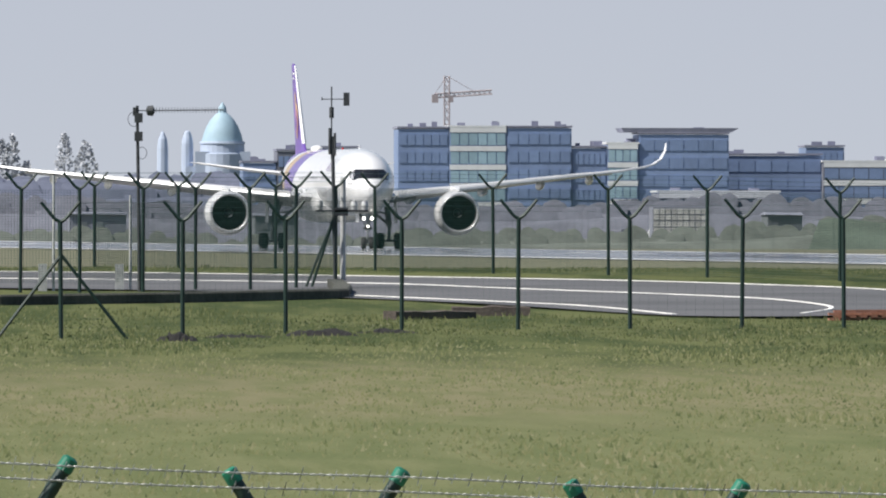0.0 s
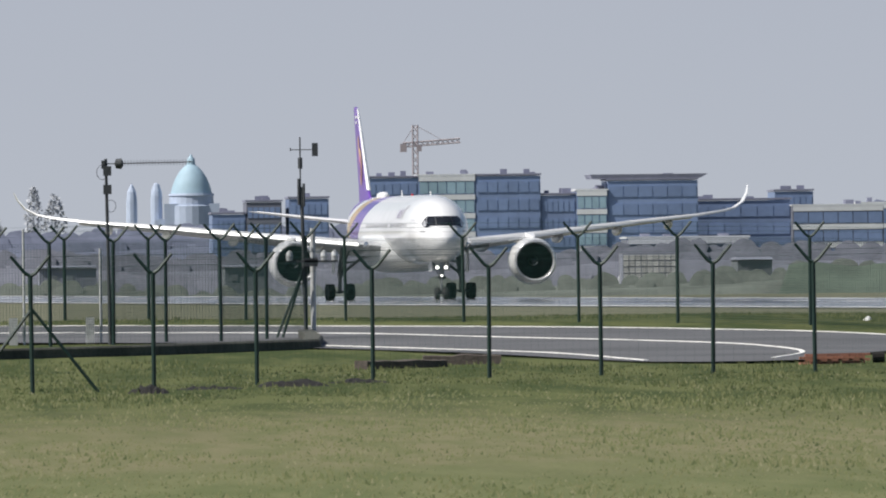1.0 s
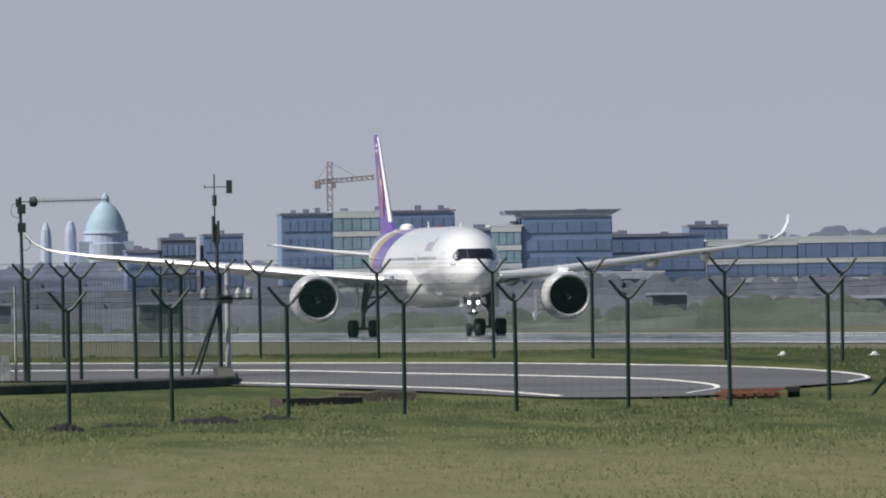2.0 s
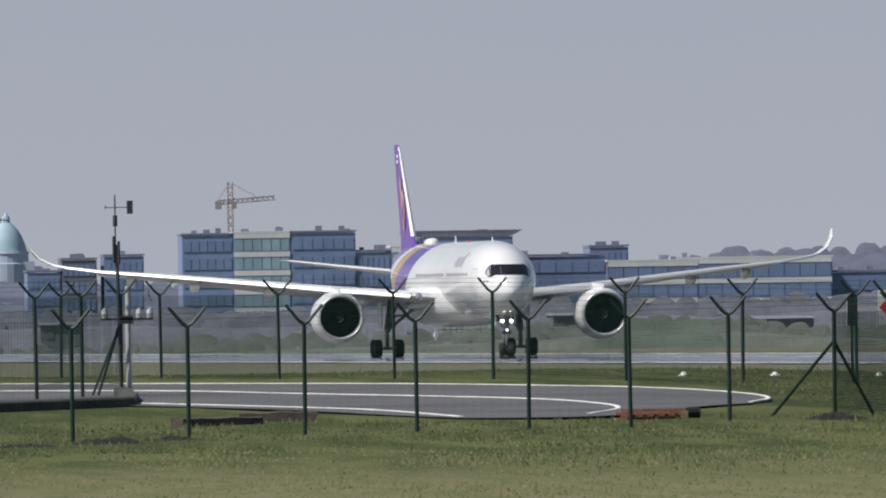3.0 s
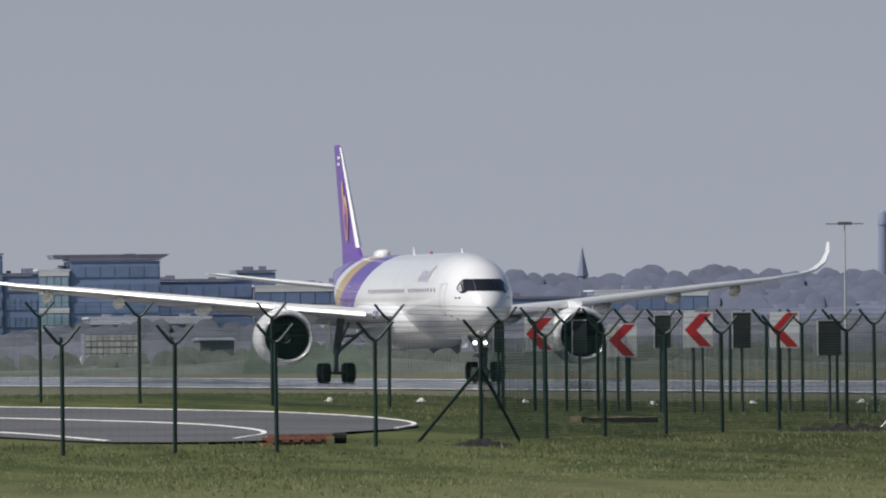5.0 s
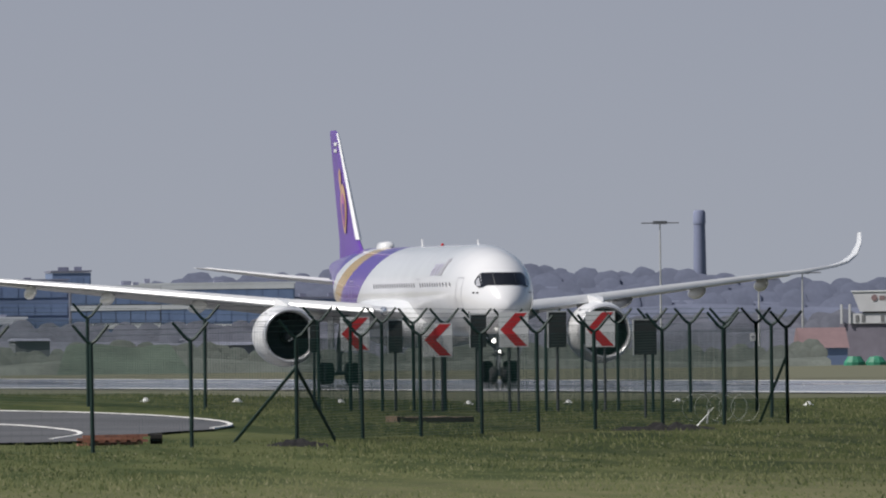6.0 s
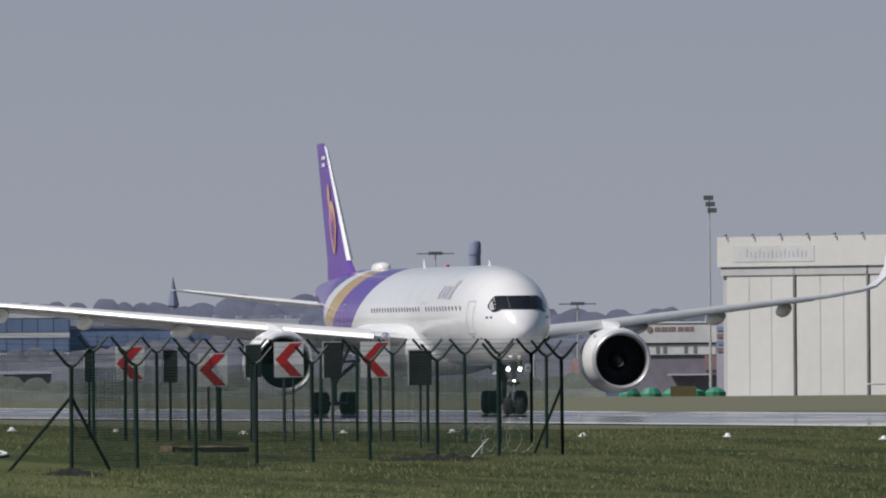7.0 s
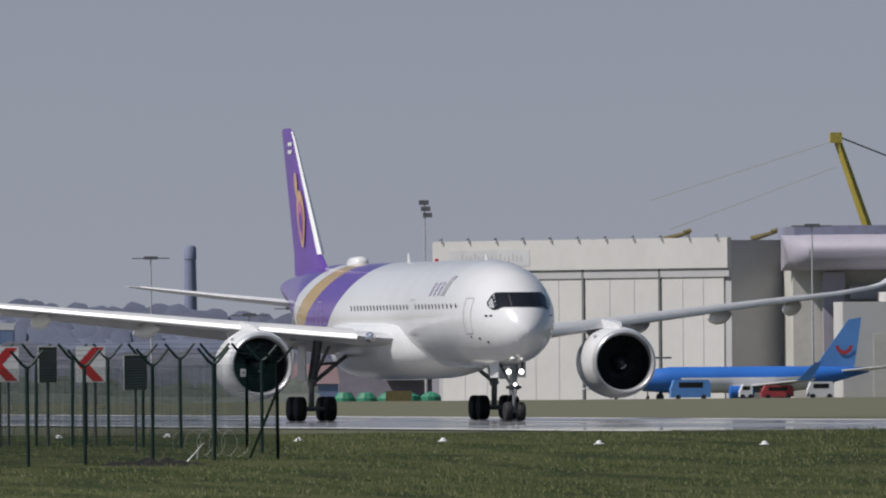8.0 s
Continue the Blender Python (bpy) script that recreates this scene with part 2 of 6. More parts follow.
# roof and shed tones likewise have the haze mixed in
M_ROOF = mat("hazed_grey_roof", (0.215, 0.225, 0.300), 0.8, 0, 0.2, 0.1)
M_LOWB = mat("hazed_mauve_shed", (0.172, 0.184, 0.226), 0.8, 0, 0.15, 0.05, rand=0.2)
M_SHEDG = mat("hazed_green_grey_shed", (0.158, 0.178, 0.196), 0.8, 0, 0.15, 0.05, rand=0.2)
M_LOWW = mat("off_white_shed", (0.500, 0.510, 0.530), 0.8, 0, 0.15, 0.05)
M_MAUVE = mat("dark_mauve_wall", (0.150, 0.140, 0.175), 0.8, 0, 0.2, 0.08)
M_PANEL = mat("pale_grey_panel", (0.50, 0.50, 0.49), 0.8, 0, 0.15, 0.3, rand=0.15)
# red greyed down so the far works look hazy
M_REDROOF = mat("hazed_dull_red", (0.200, 0.135, 0.140), 0.85, 0, 0.15, 0.1)
# skyline stone, copper and chimney, paled and blued to carry the haze
M_DOME = mat("hazed_grey_stone", (0.390, 0.455, 0.580), 0.8, 0, 0.1, 0.05)
M_COPPER = mat("hazed_verdigris", (0.310, 0.440, 0.530), 0.7, 0, 0.12, 0.05)
M_CHIM = mat("hazed_slate_grey", (0.190, 0.215, 0.320), 0.8, 0, 0.12, 0.05)
# woods and scrub: distance haze is mixed into these base colours
M_WOODS = mat("hazed_bare_woods", (0.142, 0.158, 0.216), 0.95, 0, 0.14, 0.09, fine=9, spec=0.1)
M_HEDGE = mat("hazed_brown_scrub", (0.142, 0.149, 0.180), 0.95, 0, 0.22, 0.14, fine=9, spec=0.1)
M_BUSH = mat("hazed_green_scrub", (0.132, 0.147, 0.132), 0.95, 0, 0.22, 0.16, fine=9, spec=0.1)
M_BANK = mat("green_grass_bank", (0.078, 0.104, 0.080), 0.95, 0, 0.25, 0.1, fine=12)
M_TARP = mat("green_tarpaulin", (0.035, 0.22, 0.13), 0.6, 0, 0.25, 0.5)
M_VANW = mat("white_van_paint", (0.72, 0.73, 0.74), 0.4, 0, 0.08, 0.5)
M_VANR = mat("red_van_paint", (0.38, 0.05, 0.06), 0.45, 0, 0.1, 0.5)
M_OLIVE = mat("olive_board", (0.150, 0.125, 0.050), 0.8, 0, 0.2, 1.0)
M_BLADE = island_mat("grass_blades", [(0.021, 0.032, 0.011), (0.054, 0.068, 0.023), (0.040, 0.052, 0.017),
                                      (0.078, 0.088, 0.034), (0.125, 0.130, 0.064)], 0.85)
M_WEED = island_mat("weed_leaves", [(0.026, 0.042, 0.014), (0.040, 0.060, 0.020), (0.070, 0.088, 0.032), (0.115, 0.130, 0.058),
                                    (0.034, 0.050, 0.017), (0.200, 0.200, 0.125)], 0.8)
M_STRAW = island_mat("dry_grass_blades", [(0.052, 0.066, 0.026), (0.098, 0.112, 0.046), (0.135, 0.135, 0.066),
                                          (0.088, 0.104, 0.040), (0.180, 0.174, 0.100)], 0.85)


# ---- mesh helpers ----
def quad(bm, pts):
    return bm.faces.new([bm.verts.new(p) for p in pts])


def box(bm, x0, x1, y0, y1, z0, z1):
    v = [bm.verts.new((x, y, z)) for x in (x0, x1) for y in (y0, y1) for z in (z0, z1)]
    for f in ((0, 1, 3, 2), (4, 6, 7, 5), (0, 4, 5, 1), (2, 3, 7, 6), (0, 2, 6, 4), (1, 5, 7, 3)):
        bm.faces.new([v[i] for i in f])


def slanted(bm, a, b, w, h0, h1):
    """A box along the plan line a to b, w thick behind it, from h0 to h1."""
    a, b = Vector((*a, 0)), Vector((*b, 0))
    d = (b - a).normalized()
    n = Vector((-d.y, d.x, 0)) * w
    v = [bm.verts.new(p + Vector((0, 0, z))) for z in (h0, h1) for p in (a, b, b + n, a + n)]
    for f in ((0, 3, 2, 1), (4, 5, 6, 7), (0, 1, 5, 4), (1, 2, 6, 5), (2, 3, 7, 6), (3, 0, 4, 7)):
        bm.faces.new([v[i] for i in f])


def tube(bm, a, b, r0, r1=None, n=8, caps=True):
    a, b = Vector(a), Vector(b)
    r1 = r0 if r1 is None else r1
    d = (b - a).normalized()
    u = d.cross(Vector((0, 0, 1)) if abs(d.z) < 0.9 else Vector((1, 0, 0))).normalized()
    w = d.cross(u)
    rings = []
    for c, r in ((a, r0), (b, r1)):
        rings.append([bm.verts.new(c + (u * math.cos(2 * math.pi * i / n) + w * math.sin(2 * math.pi * i / n)) * r)
                      for i in range(n)])
    for i in range(n):
        bm.faces.new((rings[0][i], rings[0][(i + 1) % n], rings[1][(i + 1) % n], rings[1][i]))
    if caps:
        bm.faces.new(rings[0][::-1])
        bm.faces.new(rings[1])


def loft(bm, rings, close=True, cap0=True, cap1=True):
    vs = [[bm.verts.new(p) for p in r] for r in rings]
    n = len(vs[0])
    for a, b in zip(vs, vs[1:]):
        for i in range(n if close else n - 1):
            bm.faces.new((a[i], a[(i + 1) % n], b[(i + 1) % n], b[i]))
    if cap0:
        bm.faces.new(vs[0][::-1])
    if cap1:
        bm.faces.new(vs[-1])


def revolve(bm, prof, centre, axis="x", n=32, caps=True):
    """prof: (along, radius) pairs round an axis through centre."""
    cx, cy, cz = centre
    rings = []
    for s, r in prof:
        ring = []
        for i in range(n):
            c, d = math.cos(2 * math.pi * i / n) * r, math.sin(2 * math.pi * i / n) * r
            ring.append({"x": (cx + s, cy + c, cz + d), "y": (cx + c, cy + s, cz + d), "z": (cx + c, cy + d, cz + s)}[axis])
        rings.append(ring)
    loft(bm, rings, True, caps and prof[0][1] > 0.001, caps and prof[-1][1] > 0.001)


def finish(name, bm, material, smooth=False):
    bmesh.ops.remove_doubles(bm, verts=bm.verts, dist=0.0002)
    bmesh.ops.recalc_face_normals(bm, faces=bm.faces)
    me = bpy.data.meshes.new(name)
    bm.to_mesh(me)
    bm.free()
    if smooth:
        for f in me.polygons:
            f.use_smooth = True
    if smooth == "edges":
        me.set_sharp_from_angle(angle=radians(40))
    me.materials.append(material)
    return me


def part(name, bm, material, parent, label="", smooth=False):
    ob = new(name, finish(name, bm, material, smooth))
    ob.parent = parent
    return tagged(ob, label)


def shared(name, me, parent, m):
    ob = new(name, me)
    ob.parent = parent
    ob.matrix_basis = m
    return ob


def thing(name, label, category, group="", m=None, kind=""):
    ob = new(name)
    if m is not None:
        ob.matrix_basis = m
    return tagged(ob, label, category, group, kind)


def solid(name, bm, material, label, category, group="", kind="", smooth=False, m=None):
    ob = new(name, finish(name, bm, material, smooth))
    if m is not None:
        ob.matrix_basis = m
    return tagged(ob, label, category, group, kind)


def ease(a, b, v):
    u = min(1, max(0, (v - a) / (b - a)))
    return u * u * (3 - 2 * u)


def ground_z(x, y):
    """A low swell in front of the runway, a ditch in front of the near fence, a slow fall behind the runway."""
    az = math.degrees(math.atan2(x, max(y, 1)))
    k = 1 - 0.38 * ease(3.4, 5.2, az)
    return (k * float(np.interp(y, (380, 414, 531, 560, 760), (0, 0.18, 1.10, 1.23, 0)))
            + float(np.interp(y, (130, 165, 1500, 2400), (-2.2, 0, 0, -2))))


# ---- sky beyond the skyline ----
def sky_backdrop():
    m = bpy.data.materials.new("hazy_sky_glow")
    m.use_nodes = True
    nt = m.node_tree
    nt.nodes.remove(nt.nodes["Principled BSDF"])
    em = nt.nodes.new("ShaderNodeEmission")
    tc = nt.nodes.new("ShaderNodeTexCoord")
    sep = nt.nodes.new("ShaderNodeSeparateXYZ")
    mr = nt.nodes.new("ShaderNodeMapRange")
    mr.inputs["From Min"].default_value, mr.inputs["From Max"].default_value = 0, 140
    ramp = nt.nodes.new("ShaderNodeValToRGB")
    ramp.color_ramp.elements[0].color, ramp.color_ramp.elements[1].color = (0.355, 0.380, 0.425, 1), (0.318, 0.345, 0.405, 1)
    n = nt.nodes.new("ShaderNodeTexNoise")
    n.inputs["Scale"].default_value, n.inputs["Detail"].default_value = 0.006, 4
    ad = nt.nodes.new("ShaderNodeMath")
    ad.operation = "MULTIPLY_ADD"
    ad.inputs[1].default_value = 0.25
    nt.links.new(tc.outputs["Object"], sep.inputs[0])
    nt.links.new(tc.outputs["Object"], n.inputs["Vector"])
    nt.links.new(sep.outputs["Z"], mr.inputs["Value"])
    nt.links.new(n.outputs["Fac"], ad.inputs[0])
    nt.links.new(mr.outputs[0], ad.inputs[2])
    nt.links.new(ad.outputs[0], ramp.inputs[0])
    nt.links.new(ramp.outputs[0], em.inputs["Color"])
    nt.links.new(em.outputs[0], nt.nodes["Material Output"].inputs["Surface"])
    bm = bmesh.new()
    loft(bm, [[(4850 * math.sin(radians(a)), 4850 * math.cos(radians(a)), z) for z in (-60, 40, 140, 400)] for a in range(-60, 81, 4)], False, False, False)
    solid("backdrop", bm, m, "pale grey-blue hazy sky above the skyline", "sky", kind="structure")


sky_backdrop()


# ---- ground ----
def build_ground():
    xs = [-6000, -3000, -1200, -400, -120, -60, -30] + list(np.arange(-15, 90, 1.5)) + [100, 120, 150, 200, 280, 400, 600, 1000, 2000, 4000, 7000]
    ys = [-4000, -1000, -200, -20, 60, 100, 120, 130, 140, 150, 158, 165, 200, 250, 300, 340] + list(np.arange(370, 570, 4.0)) + \
         [580, 600, 640, 680, 720, 740, 760, 800, 900, 1000, 1200, 1500, 1800, 2100, 2400, 2700, 3200, 4000, 4900, 9000]
    me = bpy.data.meshes.new("ground")
    nx = len(xs)
    verts = [(x, y, ground_z(x, y) + (noise.noise((x * 0.25, y * 0.07, 0)) * 0.05 if 165 < y < 560 and -15 <= x < 90 else 0))
             for y in ys for x in xs]
    faces = [(j * nx + i, j * nx + i + 1, (j + 1) * nx + i + 1, (j + 1) * nx + i)
             for j in range(len(ys) - 1) for i in range(nx - 1)]
    me.from_pydata(verts, [], faces)
    for f in me.polygons:
        f.use_smooth = True
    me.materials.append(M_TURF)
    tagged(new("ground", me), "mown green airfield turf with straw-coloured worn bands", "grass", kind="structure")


build_ground()

PSI = radians(5.95)                      # the runway's heading, off the camera's line
RUN0 = Vector((48.03, 1458.7))           # nose wheel at the start
FWD = Vector((math.sin(PSI), -math.cos(PSI)))
SIDE = Vector((math.cos(PSI), math.sin(PSI)))


def strip(bm, s0, s1, off0, off1, z, n=1):
    for i in range(n):
        a, b = s0 + (s1 - s0) * i / n, s0 + (s1 - s0) * (i + 1) / n
        p = [RUN0 + FWD * s + SIDE * o for s, o in ((a, off0), (b, off0), (b, off1), (a, off1))]
        quad(bm, [(q.x, q.y, z) for q in p])


def build_runway():
    bm = bmesh.new()
    strip(bm, -1300, 1400, -29, 17, 0.05, 12)
    runway = solid("runway", bm, M_RUNWAY, "pale worn concrete runway with white edge lines", "runway", kind="structure")
    for off in (-26.5, 14.5):
        bm = bmesh.new()
        strip(bm, -1300, 1400, off - 0.9, off + 0.9, 0.056, 12)
        part("edge_line", bm, M_PAINT, runway)
    bm = bmesh.new()
    for k in range(-40, 45):
        strip(bm, k * 30, k * 30 + 18, -0.45, 0.45, 0.056)
    part("centre_line", bm, M_PAINT, runway)


build_runway()


def smooth_line(pts, step=1.0):
    """A Catmull-Rom curve through plan points."""
    p = [Vector(q) for q in pts]
    p = [p[0] * 2 - p[1]] + p + [p[-1] * 2 - p[-2]]
    out = []
    for i in range(1, len(p) - 2):
        n = max(2, int((p[i + 1] - p[i]).length / step))
        for k in range(n):
            t = k / n
            out.append(0.5 * (2 * p[i] + (p[i + 1] - p[i - 1]) * t + (2 * p[i - 1] - 5 * p[i] + 4 * p[i + 1] - p[i + 2]) * t * t
                              + (3 * p[i] - p[i - 1] - 3 * p[i + 1] + p[i + 2]) * t ** 3))
    return out + [p[-2]]


OUTER = smooth_line([(-9, 541), (6.55, 533.5), (16.9, 522.5), (24.5, 511.5), (29.1, 499.5), (31.9, 489.5), (33.15, 478.5),
                     (33.0, 468.0), (31.8, 458.5)], 1.5)
MIDDLE = smooth_line([(-9, 520), (6.3, 513.5), (16.2, 503.5), (20.6, 490), (26.0, 471.5), (27.5, 458.0), (27.4, 447.0),
                      (26.0, 437.0)], 1.5)
INNER = smooth_line([(12.5, 483), (15.2, 473.5), (19.2, 459), (21.0, 450.5), (22.5, 435)], 1.5)
NEAR = smooth_line([(-9, 500), (10, 485), (15.0, 468), (18.6, 454), (22.5, 432.5), (26.5, 433), (29.7, 449), (31.8, 457)], 1.5)


def kerb(name, line, parent, width=0.16, high=0.008):
    bm = bmesh.new()
    rings = []
    for i, p in enumerate(line):
        d = (line[min(i + 1, len(line) - 1)] - line[max(i - 1, 0)]).normalized()
        n = Vector((-d.y, d.x)) * width / 2
        z = ground_z(p.x, p.y) + 0.03
        h = high * (0.8 + 0.45 * noise.noise((p.x * 0.9, p.y * 0.2, 3)))
        rings.append([(p.x - n.x, p.y - n.y, z), (p.x - n.x * 0.8, p.y - n.y * 0.8, z + 0.035 + h),
                      (p.x + n.x * 0.8, p.y + n.y * 0.8, z + 0.035 + h), (p.x + n.x, p.y + n.y, z)])
    loft(bm, rings)
    part(name, bm, M_PAINT, parent)


def build_road():
    bm = bmesh.new()
    n = 90

    def at(line, u):
        f = u * (len(line) - 1)
        i = min(int(f), len(line) - 2)
        return line[i].lerp(line[i + 1], f - i)
    rings = []
    for k in range(n + 1):
        a, b = at(NEAR, k / n), at(OUTER, k / n)
        rings.append([])
        for j in range(25):
            p = a.lerp(b, j / 24)
            rings[-1].append((p.x, p.y, ground_z(p.x, p.y) + 0.055))
    loft(bm, rings, close=False, cap0=False, cap1=False)
    road = solid("road", bm, M_ASPHALT, "grey asphalt turning loop with white painted edge kerbs", "road", kind="structure", smooth=True)
    for line in (OUTER, MIDDLE, INNER):
        kerb("white_kerb", line, road)


build_road()


# ---- the airliner: x forward, y to its left, z up, nose wheel at the origin ----
FUS = [(3.8, 4.92, 0.03, 0.03), (3.7, 4.92, 0.34, 0.34), (3.4, 4.95, 0.78, 0.78), (2.85, 5.05, 1.22, 1.28), (2.1, 5.22, 1.62, 1.72),
       (1.15, 5.44, 1.98, 2.12), (-0.15, 5.66, 2.34, 2.52), (-1.8, 5.82, 2.60, 2.80), (-3.9, 5.92, 2.78, 2.95),
       (-6.0, 5.95, 2.84, 3.0), (-41.0, 5.97, 2.88, 3.0), (-45.0, 6.22, 2.68, 2.76), (-48.5, 6.52, 2.20, 2.36),
       (-52.0, 6.90, 1.60, 1.80), (-55.8, 7.28, 0.98, 1.16), (-59.4, 7.60, 0.48, 0.60), (-61.0, 7.72, 0.22, 0.28)]
_FX = [-f[0] for f in FUS]


def fus_at(x):
    return tuple(float(np.interp(-x, _FX, [f[k] for f in FUS])) for k in (1, 2, 3))


def fus_side(x, z, out=0.0):
    """The half-width of the fuselage at x and height z."""
    c, w, h = fus_at(x)
    return (w + out) * math.sqrt(max(0.0, 1 - ((z - c) / h) ** 2))


def fus_front(y, z):
    """The foremost x of the skin at (y, z)."""
    lo, hi = -8.0, 3.8
    for _ in range(30):
        mid = (lo + hi) / 2
        c, w, h = fus_at(mid)
        if (y / w) ** 2 + ((z - c) / h) ** 2 < 1:
            lo = mid
        else:
            hi = mid
    return lo


def foil(u):
    return 5 * 0.5 * (0.2969 * math.sqrt(u) - 0.126 * u - 0.3516 * u * u + 0.2843 * u ** 3 - 0.1015 * u ** 4) * 2


def wing_rings(sections, vertical=False):
    """sections: (y, x of leading edge, chord, z, thickness ratio); a ring of 2 x 11 points each."""
    us = [0, 0.012, 0.05, 0.12, 0.22, 0.35, 0.5, 0.65, 0.8, 0.92, 1.0]
    rings = []
    for i, (y, x, c, z, th) in enumerate(sections):
        a, b = sections[max(i - 1, 0)], sections[min(i + 1, len(sections) - 1)]
        d = Vector((0, b[0] - a[0], b[3] - a[3])).normalized()
        n = Vector((0, -d.z, d.y))
        if vertical:
            n = Vector((0, 1, 0))
        ring = []
        for u in us:
            ring.append(Vector((x - u * c, y, z)) + n * (foil(u) * th * c * 0.56))
        for u in us[::-1][1:-1]:
            ring.append(Vector((x - u * c, y, z)) - n * (foil(u) * th * c * 0.44))
        rings.append(ring)
    return rings


def wheel(name, parent, x, y, z, r, w):
    ob = new(name)
    ob.parent = parent
    ob.matrix_basis = pose(x, y, z)
    bm = bmesh.new()
    prof = [(-w / 2, r * 0.60), (-w / 2, r * 0.86), (-w * 0.42, r * 0.95), (-w * 0.25, r), (w * 0.25, r), (w * 0.42, r * 0.95),
            (w / 2, r * 0.86), (w / 2, r * 0.60)]
    revolve(bm, prof, (0, 0, 0), "y", 24)
    part("tyre", bm, M_RUBBER, ob, smooth="edges")
    bm = bmesh.new()
    revolve(bm, [(-w * 0.40, r * 0.2), (-w * 0.36, r * 0.58), (w * 0.36, r * 0.58), (w * 0.40, r * 0.2)], (0, 0, 0), "y", 20)
    part("rim", bm, M_STEEL, ob, "grey metal wheel rim")
    return ob


def build_airliner():
    plane = thing("airliner", "white twin-engined wide-body airliner with a purple tail, rolling on the runway", "airplane")
    # fuselage
    bm = bmesh.new()
    xs = [f[0] for f in FUS[:10]] + list(np.linspace(-8, -41, 16)) + [f[0] for f in FUS[11:]]
    xs = sorted(set(list(xs) + [3.15, 2.5, 1.65, 0.5, -0.9, -2.8, -43.0, -46.8, -50.2, -53.6, -56.5]), reverse=True)
    rings = []
    for x in xs:
        c, w, h = fus_at(x)
        rings.append([(x, w * math.cos(a), c + h * math.sin(a)) for a in (2 * math.pi * i / 48 for i in range(48))])
    loft(bm, rings)
    part("fuselage", bm, M_LIVERY, plane, "white fuselage with purple, gold and white bands aft", smooth=True)
    # belly fairing
    bm = bmesh.new()
    rings = []
    for x, w, zb in ((-12.5, 0.5, 3.6), (-14, 2.1, 3.0), (-17, 3.05, 2.55), (-21, 3.45, 2.35), (-30, 3.5, 2.3), (-34, 3.1, 2.45), (-38, 2.1, 2.8), (-40.5, 0.7, 3.2)):
        rings.append([(x, w * math.copysign(abs(math.cos(a)) ** 0.7, math.cos(a)), 4.5 + (4.5 - zb) * min(0.45, math.sin(a)) if math.sin(a) > 0
                       else 4.5 + (4.5 - zb) * math.copysign(abs(math.sin(a)) ** 0.8, math.sin(a)))
                      for a in (2 * math.pi * i / 32 for i in range(32))])
    loft(bm, rings)
    part("belly_fairing", bm, M_WHITE, plane, "white rounded belly fairing", smooth=True)
    # wings
    half = [(1.5, -15.6, 14.2, 4.45, 0.13), (3.0, -17.0, 13.2, 4.62, 0.13), (6.5, -19.6, 11.2, 4.98, 0.12), (10.45, -22.4, 9.3, 5.38, 0.11),
            (16, -26.3, 7.6, 5.98, 0.10), (22, -30.5, 5.7, 6.60, 0.095), (27.0, -34.0, 4.2, 7.06, 0.09), (29.6, -36.0, 3.3, 7.42, 0.085),
            (30.7, -37.1, 2.8, 7.68, 0.08), (31.6, -38.4, 2.2, 8.20, 0.07), (32.15, -39.7, 1.6, 8.95, 0.06), (32.38, -41.0, 0.9, 9.67, 0.05)]
    for s in (1, -1):
        secs = [(s * y, x, c, z, t) for y, x, c, z, t in half]
        bm = bmesh.new()
        loft(bm, wing_rings(secs[:8]))
        wing = part("wing", bm, M_WING, plane, "light grey swept wing", smooth="edges")
        bm = bmesh.new()
        loft(bm, wing_rings(secs[7:]))
        part("winglet", bm, M_WHITE, wing, "curved white winglet with a purple outer face", smooth="edges")
        bm = bmesh.new()
        rings = []
        lead = [tuple(float(np.interp(4.9, [q[0] for q in half], [q[k] for q in half])) * (s if k == 0 else 1) for k in range(5))] + secs[2:11]
        for y, x, c, z, t in lead:
            k = min(1.0, c / 8)
            rings.append([(x + 0.12 * k, y, z - 0.24 * k), (x + 0.34 * k, y, z - 0.20 * k), (x + 0.27 * k, y, z - 0.02 * k), (x + 0.02 * k, y, z + 0.20 * k),
                          (x - c * 0.05, y, z + 0.032 * c), (x - c * 0.05, y, z - 0.020 * c)])
        loft(bm, rings)
        part("leading_edge_slat", bm, M_LEAD, wing, "pale drooped leading-edge slat", smooth="edges")
        bm = bmesh.new()
        rings = []
        for y, x, c, z, t in secs[1:7]:
            rings.append([(x - c * 0.97, y, z + 0.03), (x - c * 0.99 - 1.1 * c / 8, y, z - 0.55 * c / 8), (x - c * 0.97, y, z - 0.22)])
        loft(bm, rings)
        part("flap", bm, M_WING, wing)
        for y in (7.2, 14.2, 19.8, 24.6):
            x, c, z = (float(np.interp(y, [q[0] for q in half], [q[k] for q in half])) for k in (1, 2, 3))
            bm = bmesh.new()
            rings = []
            for u, r in ((0.35, 0.05), (0.5, 0.24), (0.7, 0.36), (0.95, 0.34), (1.15, 0.2), (1.28, 0.03)):
                rings.append([(x - c * u, s * y + r * 0.8 * math.cos(a), z - 0.35 - 0.3 * u + r * 1.3 * math.sin(a))
                              for a in (2 * math.pi * i / 12 for i in range(12))])
            loft(bm, rings)
            part("flap_track_fairing", bm, M_WHITE, wing, smooth=True)
        # landing light in the wing root
        bm = bmesh.new()
        revolve(bm, [(-0.5, 0.30), (0.0, 0.24), (0.08, 0.18), (0.13, 0.0)], (-16.9, s * 4.30, 4.72), "x", 12)
        part("root_light", bm, M_CHROME, wing, "bright glass wing-root light")
        # engine
        eng = new("engine")
        eng.parent = plane
        eng.matrix_basis = pose(-17.75, s * 10.42, 3.20)
        tagged(eng, "large white turbofan engine with a dark intake")
